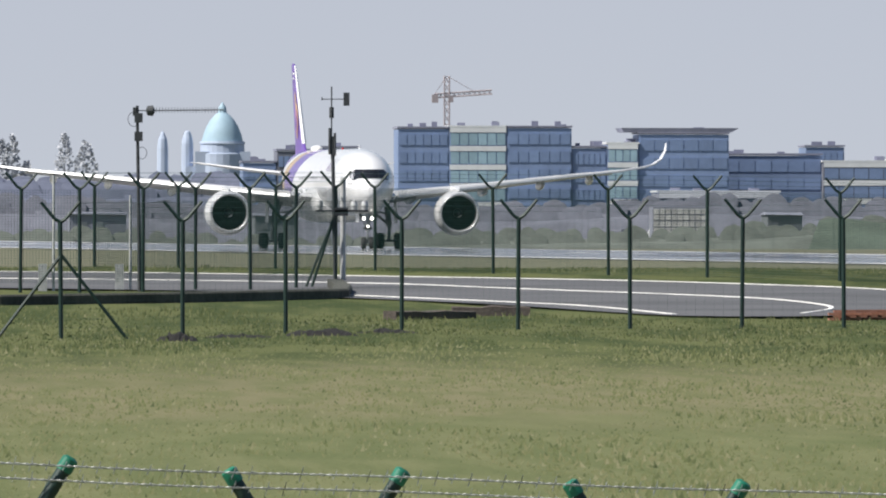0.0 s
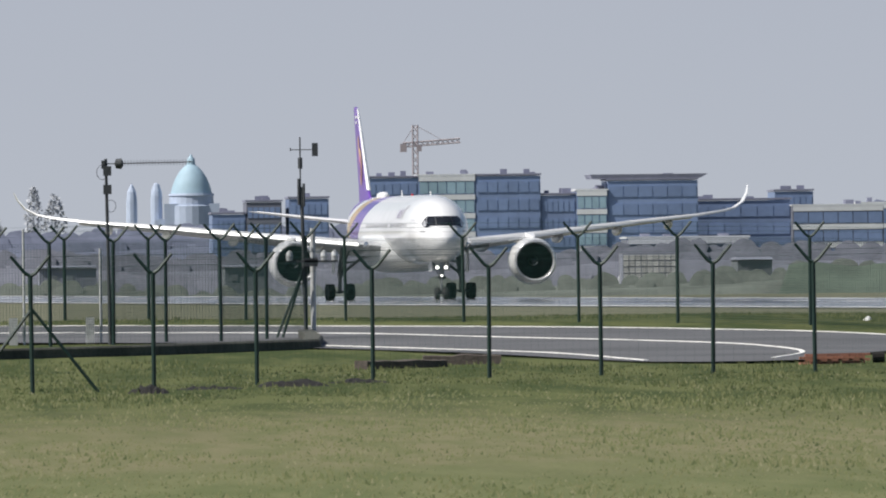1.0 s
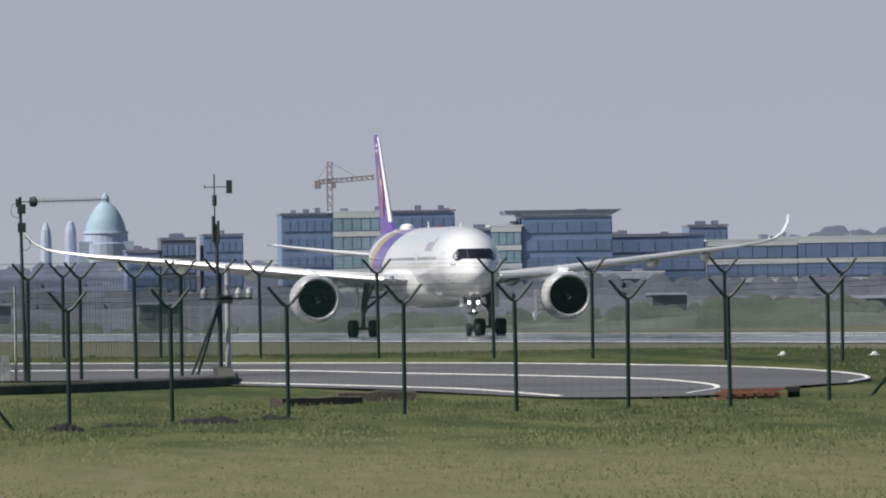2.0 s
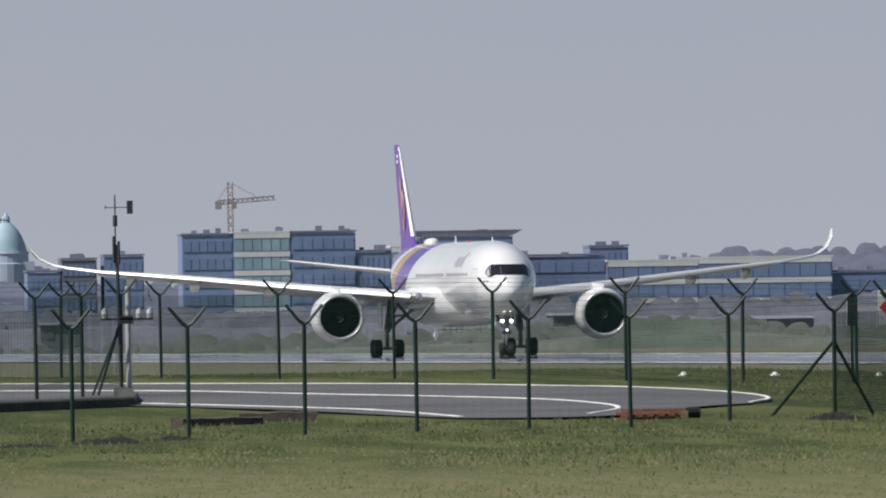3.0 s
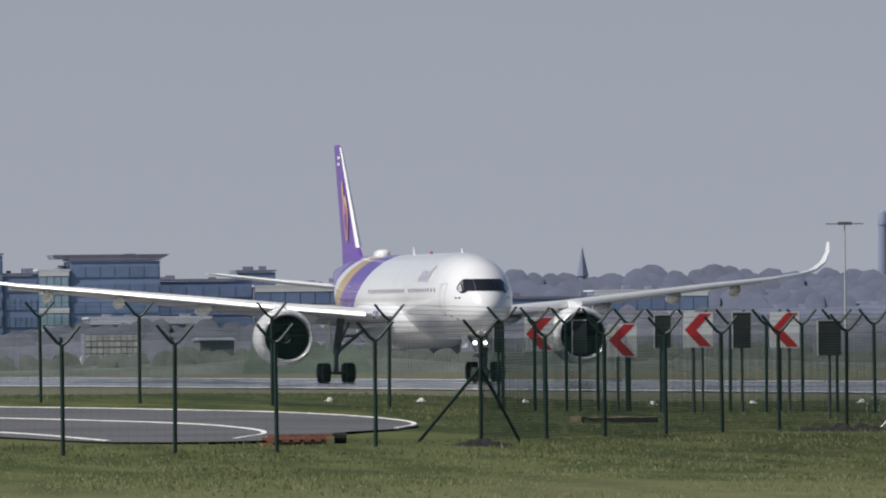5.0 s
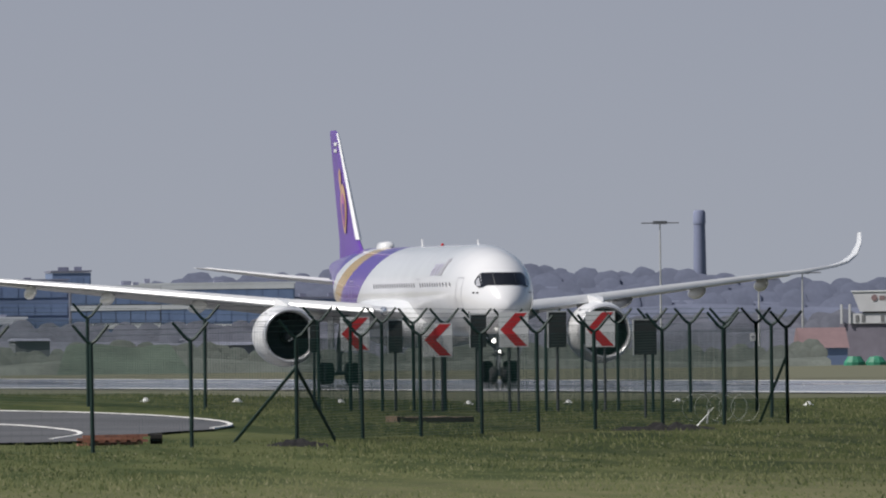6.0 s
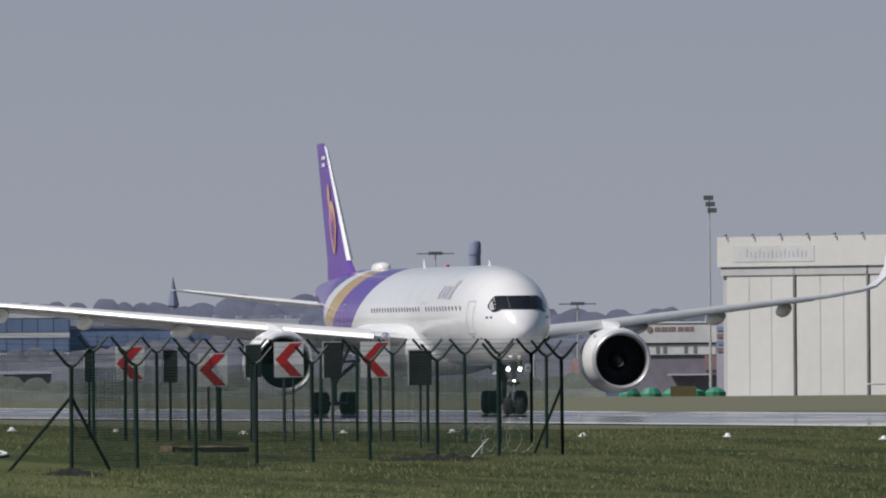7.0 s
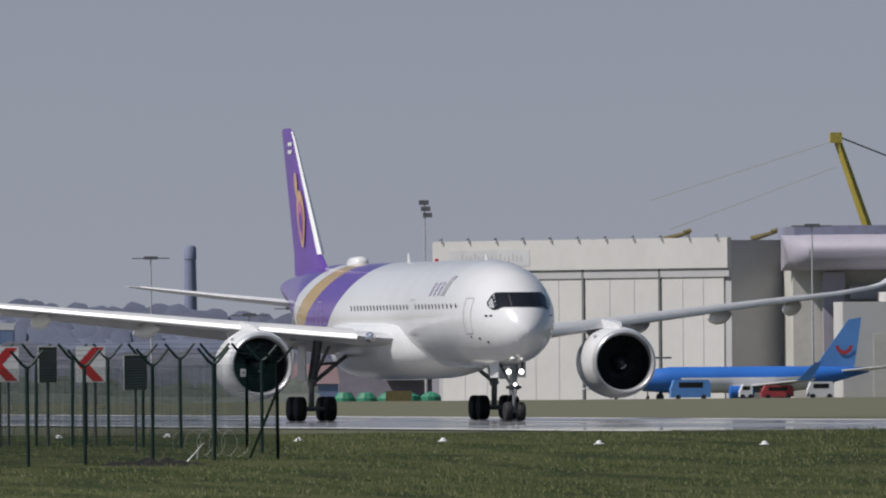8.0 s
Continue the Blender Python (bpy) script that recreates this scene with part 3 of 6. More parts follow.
        bm = bmesh.new()
        revolve(bm, [(-0.60, 1.53), (-0.22, 1.57), (-0.04, 1.63), (0.0, 1.68), (-0.05, 1.74), (-0.30, 1.84)], (0, 0, 0), "x", 40, False)
        part("intake_lip", bm, M_LIP, eng, "polished metal intake lip", smooth=True)
        bm = bmesh.new()
        loft_prof = [(-0.30, 1.84), (-0.9, 1.95), (-1.6, 2.01), (-2.4, 2.03), (-3.6, 1.94), (-4.8, 1.74), (-5.6, 1.54), (-5.62, 1.46), (-4.6, 1.50)]
        revolve(bm, loft_prof, (0, 0, 0), "x", 40, False)
        part("nacelle", bm, M_WHITE, eng, smooth="edges")
        bm = bmesh.new()
        revolve(bm, [(-0.55, 1.535), (-1.5, 1.52), (-1.62, 1.52), (-1.7, 0.0)], (0, 0, 0), "x", 40, False)
        part("intake_duct", bm, M_DARK, eng, "dark intake duct", smooth="edges")
        bm = bmesh.new()
        v = []
        for r, tw in ((0.40, 0.15), (0.9, 0.16), (1.50, 0.19)):
            for d in (-tw, tw):
                ang = d / max(r, 0.6) + r * 0.16
                v.append(bm.verts.new((-1.48 + d * 0.7, r * math.cos(ang), r * math.sin(ang))))
        bm.faces.new((v[0], v[1], v[3], v[2]))
        bm.faces.new((v[2], v[3], v[5], v[4]))
        blade = finish("fan_blade", bm, M_FAN)
        for k in range(22):
            shared("fan_blade", blade, eng, pose(0, 0, 0, 360 * k / 22))
        bm = bmesh.new()
        revolve(bm, [(-1.5, 0.45), (-1.25, 0.40), (-1.0, 0.26), (-0.82, 0.10), (-0.78, 0.0)], (0, 0, 0), "x", 20)
        part("spinner", bm, M_FAN, eng, smooth=True)
        bm = bmesh.new()
        for k in range(3):
            a = 0.5 + k * 0.35
            tube(bm, (-0.98 - 0.05 * k, 0.27 * math.cos(a), -0.27 * math.sin(a)), (-1.02 - 0.05 * k, 0.36 * math.cos(a + .3), -0.36 * math.sin(a + .3)), 0.035, n=5)
        part("spinner_mark", bm, M_WHITE, eng, "white spiral mark")
        bm = bmesh.new()
        revolve(bm, [(-4.4, 1.30), (-5.8, 1.02), (-6.6, 0.78), (-6.6, 0.6), (-7.6, 0.05)], (0, 0, 0), "x", 24)
        part("exhaust_core", bm, M_STEEL, eng, smooth="edges")
        bm = bmesh.new()
        rings = []
        for x, z0, z1, w in ((-0.9, 1.85, 2.02, 0.06), (-2.0, 1.75, 2.28, 0.24), (-4.2, 1.6, 2.42, 0.30), (-7.5, 1.4, 2.3, 0.26), (-9.6, 1.7, 2.2, 0.05)):
            rings.append([(x, -w, z0), (x, w, z0), (x, w, z1), (x, -w, z1)])
        loft(bm, rings)
        part("pylon", bm, M_WHITE, eng, smooth="edges")
        bm = bmesh.new()
        quad(bm, [(-1.2, -1.36, 1.56), (-1.2, -1.48, 1.45), (-1.7, -1.49, 1.45), (-1.7, -1.37, 1.57)])
        part("vent_panel", bm, M_LINE, eng)
        # tailplane
        bm = bmesh.new()
        loft(bm, wing_rings([(s * 0.7, -51.9, 6.2, 6.72, 0.11), (s * 5, -55.6, 5.2, 7.25, 0.10), (s * 9.0, -58.9, 2.9, 7.80, 0.09), (s * 9.45, -59.8, 1.9, 7.86, 0.05)]))
        tp = part("tailplane", bm, M_WING, plane, "light grey tailplane", smooth="edges")
        bm = bmesh.new()
        rings = [[(x + 0.01 * c, s * y, z - 0.015), (x + 0.06, s * y, z + 0.02), (x + 0.01 * c, s * y, z + 0.05), (x - 0.03 * c, s * y, z + 0.03 * c), (x - 0.02 * c, s * y, z - 0.005 * c)]
                 for y, x, c, z in ((1.6, -52.85, 7.2, 6.81), (5, -55.6, 5.2, 7.25), (9.0, -58.9, 2.9, 7.80))]
        loft(bm, rings)
        part("leading_edge", bm, M_WING, tp, smooth="edges")
    # fin
    fin_secs = [(0, -46.9, 11.0, 8.40, 0.075), (0, -48.8, 9.2, 8.80, 0.09), (0, -50.4, 7.6, 9.6, 0.10), (0, -54.2, 5.4, 13.2, 0.10),
                (0, -57.6, 3.4, 16.4, 0.10), (0, -58.2, 3.0, 16.85, 0.09), (0, -58.9, 2.1, 17.05, 0.05)]
    bm = bmesh.new()
    loft(bm, wing_rings(fin_secs, True))
    fin = part("fin", bm, M_PURPLE, plane, "purple tail fin", smooth="edges")
    # leading edge: near-white colour painted in for the sun's glint on it
    bm = bmesh.new()
    rings = []
    for _, x, c, z, t in fin_secs[2:6]:
        rings.append([(x - 0.030 * c, -0.0285 * c, z), (x - 0.010 * c, -0.018 * c, z), (x + 0.03, 0, z), (x - 0.010 * c, 0.018 * c, z), (x - 0.030 * c, 0.0285 * c, z)])
    loft(bm, rings)
    part("leading_edge", bm, M_SLAT, fin, "metal leading edge with its sun glint as pale colour", smooth="edges")
    for s in (1, -1):
        # tail mark: plain rounded petals in gold and magenta, and two white bars at the top
        def fin_y(x, z, o=0.03):
            xl, c = (float(np.interp(z, [q[3] for q in fin_secs], [q[k] for q in fin_secs])) for k in (1, 2))
            u = min(1, max(0.0, (xl - x) / c))
            return s * (foil(u) * 0.10 * c * 0.56 + o)
        for name, m, cx, cz, rx, rz, o in (("tail_mark", M_GOLD, -55.2, 11.7, 1.15, 1.7, 0.03), ("tail_mark", M_PINK, -55.2, 11.6, 0.75, 1.15, 0.05),
                                           ("tail_mark", M_GOLD, -56.7, 13.7, 0.45, 0.75, 0.03), ("tail_mark", M_PURPLE, -55.1, 11.5, 0.4, 0.6, 0.07)):
            bm = bmesh.new()
            ring = []
            for i in range(20):
                a = 2 * math.pi * i / 20
                x, z = cx + rx * math.cos(a) * (1 - 0.35 * max(0, -math.sin(a))) - 0.35 * rz * math.sin(a), cz + rz * math.sin(a)
                ring.append(bm.verts.new((x, fin_y(x, z, o), z)))
            mid = bm.verts.new((cx, fin_y(cx, cz, o), cz))
            for i in range(20):
                bm.faces.new((mid, ring[i], ring[(i + 1) % 20]))
            part(name, bm, m, fin)
        bm = bmesh.new()
        for z in (15.55, 16.0):
            pts = [(x, fin_y(x, zz), zz) for x, zz in ((-57.9, z), (-59.1, z), (-59.1, z + 0.22), (-57.9, z + 0.22))]
            quad(bm, pts)
        part("flag_bar", bm, M_WHITE, fin)
    # cabin windows, doors, marks
    bm = bmesh.new()
    quad(bm, [(-0.14, 0, -0.21), (0.14, 0, -0.21), (0.14, 0, 0.21), (-0.14, 0, 0.21)])
    wme = finish("cabin_window", bm, M_WINDOW)
    for s in (1, -1):
        for x in [-2.7 - 0.86 * k for k in range(12)] + [-14.4 - 0.86 * k for k in range(18)]:
            z = 6.30
            shared("cabin_window", wme, bpy.data.objects[plane.name], pose(x, s * (fus_side(x, z) + 0.015), z, -8 * s))
        for x0, w, z0, z1 in ((-0.3, 1.05, 4.8, 6.75), (-12.9, 1.0, 4.8, 6.75), (-37.5, 1.0, 4.8, 6.75)):
            bm = bmesh.new()
            for k in range(8):
                za, zb = z0 + (z1 - z0) * k / 8, z0 + (z1 - z0) * (k + 1) / 8
                for xa, xb in ((x0, x0 + 0.045), (x0 - w, x0 - w + 0.045)):
                    quad(bm, [(xa, s * (fus_side(xa, za) + 0.012), za), (xb, s * (fus_side(xb, za) + 0.012), za),
                              (xb, s * (fus_side(xb, zb) + 0.012), zb), (xa, s * (fus_side(xa, zb) + 0.012), zb)])
            for z in (z0, z1):
                quad(bm, [(x0, s * (fus_side(x0, z) + 0.012), z), (x0 - w, s * (fus_side(x0 - w, z) + 0.012), z),
                          (x0 - w, s * (fus_side(x0 - w, z + .05) + 0.012), z + .05), (x0, s * (fus_side(x0, z + .05) + 0.012), z + .05)])
            part("cabin_door", bm, M_LINE, plane, "thin grey door outline")
        # title block: small slanted bars and a petal
        for x, w, z0, z1, m in ((-5.6, 0.9, 6.95, 8.05, M_LINE), (-7.0, 0.45, 6.98, 7.72, M_TITLE), (-8.0, 0.45, 6.98, 7.72, M_TITLE),
                                (-9.0, 0.45, 6.98, 7.72, M_TITLE)):
            bm = bmesh.new()
            zs = np.linspace(z0, z1, 6)
            for za, zb in zip(zs, zs[1:]):
                q = [(x + (za - z0) * 0.6, za), (x - w + (za - z0) * 0.6, za), (x - w + (zb - z0) * 0.6, zb), (x + (zb - z0) * 0.6, zb)]
                quad(bm, [(xx, s * (fus_side(xx, zz) + 0.02), zz) for xx, zz in q])
            part("title_bar", bm, m, plane, "slanted painted title bar")
        # small probes and marks on the nose flank
        for x, z in ((-0.6, 4.6), (0.5, 4.5), (1.5, 5.75), (1.9, 5.75), (1.3, 4.3)):
            y = s * (fus_side(x, z) + 0.02)
            bm = bmesh.new()
            quad(bm, [(x, y, z), (x - 0.22, s * (fus_side(x - 0.22, z) + 0.02), z), (x - 0.22, s * (fus_side(x - 0.22, z + .1) + 0.02), z + 0.1), (x, s * (fus_side(x, z + .1) + 0.02), z + 0.1)])
            part("probe_mark", bm, M_DARK, plane)
    # cockpit windows: a dark wrap-round mask, with the panes set on it
    bm = bmesh.new()
    ys = list(np.linspace(-1.74, 1.74, 37))
    rows = []
    for y in ys:
        e = abs(y) / 1.74
        top = 7.08 - 0.58 * max(0, (e - 0.70) / 0.30) ** 1.7
        bot = 6.27 - 0.16 * ease(0.62, 0.86, e) + 0.22 * max(0, (e - 0.90) / 0.10) ** 1.5
        rows.append([(fus_front(y, z) + 0.03, y * 1.01, z + 0.01) for z in np.linspace(bot, top, 6)])
    loft(bm, rows, close=False, cap0=False, cap1=False)
    mask = part("windscreen", bm, M_GLASS, plane, "dark wrap-round cockpit windscreen", smooth=True)
    for y0 in (-1.42, -0.7, 0.7, 1.42):
        bm = bmesh.new()
        zz = np.linspace(6.16, 6.98, 5) if abs(y0) > 1 else np.linspace(6.34, 7.0, 5)
        hw = 0.05 if abs(y0) > 1 else 0.03
        for za, zb in zip(zz, zz[1:]):
            quad(bm, [(fus_front(y0 - hw, za) + 0.06, y0 - hw, za), (fus_front(y0 + hw, za) + 0.06, y0 + hw, za),
                      (fus_front(y0 + hw, zb) + 0.06, y0 + hw, zb), (fus_front(y0 - hw, zb) + 0.06, y0 - hw, zb)])
        part("window_post", bm, M_PANE if abs(y0) > 1 else M_DARK, mask)
    # side panes: a pale base colour stands for the reflection in the glass
    for s in (1, -1):
        bm = bmesh.new()
        rows = []
        for yy in np.linspace(1.48, 1.68, 5):
            e = yy / 1.74
            zt = 6.98 - 0.58 * max(0, (e - 0.70) / 0.30) ** 1.7
            rows.append([(fus_front(s * yy, z) + 0.05, s * yy * 1.01, z + 0.015) for z in np.linspace(6.22, zt, 4)])
        loft(bm, rows, close=False, cap0=False, cap1=False)
        part("side_window", bm, M_PANE, mask, "side pane with a bright reflection put in as pale colour", smooth=True)
    # roof fittings
    bm = bmesh.new()
    rings = []
    for x, w, hgt in ((-39.2, 0.1, 0.1), (-39.4, 0.40, 0.34), (-39.7, 0.48, 0.46), (-41.2, 0.48, 0.44), (-41.7, 0.36, 0.28), (-42.1, 0.1, 0.05)):
        rings.append([(x, w * math.cos(a), 8.93 + hgt * max(0, math.sin(a)) ** 0.6) for a in (math.pi * i / 10 for i in range(11))] + [(x, 0, 8.7)])
    loft(bm, rings)
    part("antenna_dome", bm, M_WHITE, plane, "white antenna dome on the roof", smooth="edges")
    for x, hh in ((-6.5, 0.35), (-26.5, 0.55), (-42, 0.4)):
        bm = bmesh.new()
        z = fus_at(x)[0] + fus_at(x)[2] - 0.05
        rings = [[(x, -0.03, z), (x, 0.03, z), (x - 0.5, 0.03, z), (x - 0.5, -0.03, z)], [(x - 0.3, -0.02, z + hh), (x - 0.3, 0.02, z + hh), (x - 0.5, 0.02, z + hh), (x - 0.5, -0.02, z + hh)]]
        loft(bm, rings)
        part("blade_antenna", bm, M_WHITE, plane)
    bm = bmesh.new()
    revolve(bm, [(0, 0.12), (0.12, 0.10), (0.18, 0.0)], (-19.5, 0, 8.94), "z", 10)
    part("beacon", bm, M_BEACON, plane, "small red beacon glass")
    # nose gear
    ng = new("nose_gear")
    ng.parent = plane
    tagged(ng, "twin-wheel nose gear with lit landing lights")
    bm = bmesh.new()
    tube(bm, (0, 0, 0.52), (-0.05, 0, 1.7), 0.10, n=10)
    tube(bm, (-0.05, 0, 1.5), (-0.15, 0, 3.4), 0.16, n=10)
    tube(bm, (0, -0.5, 0.53), (0, 0.5, 0.53), 0.09, n=10)
    part("strut", bm, M_STEEL, ng, smooth="edges")
    bm = bmesh.new()
    for y in (-0.32, 0.32):
        tube(bm, (-0.08, y * 0.3, 1.8), (-1.5, y * 1.6, 3.3), 0.07, n=8)
    tube(bm, (0.05, 0, 1.0), (0.42, 0, 1.3), 0.05, n=6)
    tube(bm, (0.42, 0, 1.3), (0.10, 0, 1.75), 0.05, n=6)
    part("drag_brace", bm, M_STEEL, ng)
    bm = bmesh.new()
    box(bm, -0.28, 0.14, -0.24, 0.24, 1.72, 2.02)
    tube(bm, (-0.1, -0.42, 1.86), (-0.1, 0.42, 1.86), 0.08, n=8)
    part("steering_unit", bm, M_MASTD, ng, "dark steering unit on the strut", smooth="edges")
    bm = bmesh.new()
    tube(bm, (-0.2, -0.55, 2.72), (-0.2, 0.55, 2.72), 0.06, n=8)
    tube(bm, (-0.2, -0.5, 2.7), (-1.1, -0.72, 3.4), 0.06, n=6)
    tube(bm, (-0.2, 0.5, 2.7), (-1.1, 0.72, 3.4), 0.06, n=6)
    part("lamp_bracket", bm, M_MASTD, ng)
    for y in (-0.36, 0.36):
        wheel("nose_wheel", ng, 0, y, 0.53, 0.53, 0.40)
    for y in (-0.36, 0.36):
        bm = bmesh.new()
        revolve(bm, [(-0.2, 0.09), (0.0, 0.15), (0.03, 0.16)], (0.22, y, 2.72), "x", 14)
        hs = part("lamp_housing", bm, M_STEEL, ng)
        bm = bmesh.new()
        revolve(bm, [(0.035, 0.145), (0.06, 0.10), (0.075, 0.0)], (0.22, y, 2.72), "x", 14)
        part("landing_light", bm, M_LAMP, hs, "glowing white landing light")
    bm = bmesh.new()
    revolve(bm, [(0.0, 0.09), (0.04, 0.06), (0.055, 0.0)], (0.28, 0.0, 2.02), "x", 14)
    part("taxi_light", bm, M_LAMP, ng, "glowing white taxi light")
    for s in (1, -1):
        bm = bmesh.new()
        box(bm, -2.6, -0.5, s * 0.75 - 0.03, s * 0.75 + 0.03, 2.4, 3.5)
        part("gear_door", bm, M_WHITE, ng)
        # main gear
        mg = new("main_gear")
        mg.parent = plane
        mg.matrix_basis = pose(-28.66, s * 5.3, 0)
        tagged(mg, "four-wheel main landing gear")
        bm = bmesh.new()
        tube(bm, (0, 0, 0.75), (0.1, 0, 2.2), 0.17, n=12)
        tube(bm, (0.1, 0, 2.0), (0.3, -s * 0.35, 4.6), 0.27, n=12)
        part("strut", bm, M_STEEL, mg, smooth="edges")
        bm = bmesh.new()
        tube(bm, (-1.02, 0, 0.70), (1.02, 0, 0.70), 0.15, n=10)
        for x in (-1.0, 1.0):
            tube(bm, (x, -0.75, 0.70), (x, 0.75, 0.70), 0.10, n=8)
        part("bogie_beam", bm, M_STEEL, mg)
        bm = bmesh.new()
        tube(bm, (0.1, 0, 2.1), (0.4, -s * 2.2, 3.9), 0.12, n=8)
        tube(bm, (0.2, -s * 0.15, 3.2), (0.4, -s * 1.4, 3.3), 0.08, n=8)
        tube(bm, (0.1, 0, 2.2), (2.0, -s * 0.6, 4.2), 0.10, n=8)
        part("side_stay", bm, M_STEEL, mg)
        bm = bmesh.new()
        box(bm, -0.9, 1.1, s * 0.55 - 0.04, s * 0.55 + 0.04, 2.3, 4.4)
        part("gear_door", bm, M_WHITE, mg)
        for x in (-1.0, 1.0):
            for y in (-0.87, 0.87):
                wheel("main_wheel", mg, x, y, 0.70, 0.70, 0.56)
    return plane


AIRLINER = build_airliner()


# ---- perimeter fences ----
def post_mesh():
    """A round green post with a forked head, 2.8 m to the fork."""
    bm = bmesh.new()
    tube(bm, (0, 0, -0.3), (0, 0, 2.82), 0.054, n=8)
    for s in (-1, 1):
        tube(bm, (0, 0, 2.78), (s * 0.13, 0, 2.86), 0.050, n=6)
        tube(bm, (s * 0.13, 0, 2.86), (s * 0.46, 0, 3.26), 0.048, 0.042, n=6)
    return finish("post", bm, M_GREEN)


POST = post_mesh()


def fence(label, pts, turn=0.0, base=0.0, mesh=True, braces=(), dense=False):
    """Posts at plan points, welded wire between them, barbed strands along the forks."""
    f = thing("fence", label, "fence", "perimeter fences")
    tops = []
    for i, (x, y) in enumerate(pts):
        z = ground_z(x, y) + base
        lean = (noise.noise((x * 3.1, y, 1)) * 1.2, noise.noise((x, y * 2.7, 5)) * 1.0)
        shared("post", POST, f, pose(x, y, z, lean[0], lean[1], turn + noise.noise((x, y, 9)) * 6))
        tops.append(Vector((x, y, z)))
    bm = bmesh.new()
    for a, b in zip(tops, tops[1:]):
        if mesh:
            rows, r = (36, 0.0045) if dense else (14, 0.0018)
            for k in range(rows):
                h = 0.05 + 2.7 * k / (rows - 1)
                tube(bm, a + Vector((0, 0, h)), b + Vector((0, 0, h)), r, n=3, caps=False)
            n = max(2, int((b - a).length / (0.09 if dense else 0.25)))
            for k in range(1, n):
                p = a.lerp(b, k / n)
                tube(bm, p + Vector((0, 0, 0.05)), p + Vector((0, 0, 2.75)), 0.0045 if dense else 0.0014, n=3, caps=False)
    if mesh:
        part("wire_mesh", bm, M_WIRE, f, "thin green welded wire")
    else:
        bm.free()
    bm = bmesh.new()
    for a, b in zip(tops, tops[1:]):
        for s in (-1, 1):
            for u in (0.25, 0.6, 0.95):
                o = Vector((math.cos(radians(turn)), math.sin(radians(turn)), 0)) * s * (0.13 + 0.33 * u) + Vector((0, 0, 2.86 + 0.4 * u))
                tube(bm, a + o, b + o, 0.003, n=3, caps=False)
    part("barbed_strand", bm, M_WIRE, f)
    for (x, y), (dx, dy) in braces:
        bm = bmesh.new()
        z = ground_z(x, y) + base
        tube(bm, (x, y, z + 2.0), (x + dx, y + dy, ground_z(x + dx, y + dy) - 0.1), 0.045, n=6)
        part("brace", bm, M_GREEN, f, "slanting green brace")
    return f


F1 = [(5.56, 391.0), (8.59, 397.0), (11.2, 401.0), (14.2, 405.5), (17.25, 409.5), (20.2, 412.5), (23.1, 413.8), (25.66, 413.5),
      (28.68, 421.0), (32.2, 431.8)]
F2 = [(32.2, 431.8), (34.63, 440.5), (36.7, 446.5), (38.89, 452.5), (40.95, 458.0), (42.88, 461.5), (45.23, 466.0), (47.46, 470.5),
      (49.61, 473.5)]
F3 = [(9.1, 560), (11.9, 557), (15.1, 553), (18.28, 547.5), (21.7, 534.5), (25.2, 529), (28.2, 525.2), (31.8, 514.5), (35.25, 511),
      (38.89, 512), (40, 513.5), (41.12, 515), (42.24, 516.5), (43.37, 518), (44.42, 518.5), (45.46, 518.5),
      (46.57, 518), (47.54, 516), (48.5, 514), (49.4, 512), (50.39, 510), (51.32, 508.5), (52.16, 507)]
F4 = [(-0.5, 480), (2.6, 481), (5.65, 481.5), (7.39, 481.5), (9.3, 484), (10.92, 487), (12.55, 487), (14.04, 491.5), (15.3, 494)]
F5 = [(52.16, 507), (50.88, 490.2), (49.61, 473.5)]
fence("green wire fence with forked posts on the grass", F1, braces=[((5.56, 391), (-1.6, 0)), ((5.56, 391), (1.65, 0)), ((32.2, 431.8), (-1.6, 2)), ((32.2, 431.8), (1.15, 0.6))])
fence("green wire fence with forked posts before the chevron signs", F2, dense=True)
fence("green wire fence with forked posts behind the turning loop", F3, dense=True)
fence("green wire fence with forked posts on a concrete footing", F4, base=0.28, dense=True, braces=[((15.3, 494), (-0.95, 0)), ((15.3, 494), (-0.75, 0.4))])
fence("green wire fence with forked posts at the compound's end", F5, mesh=False, braces=[((49.61, 473.5), (-0.55, 3.0))])


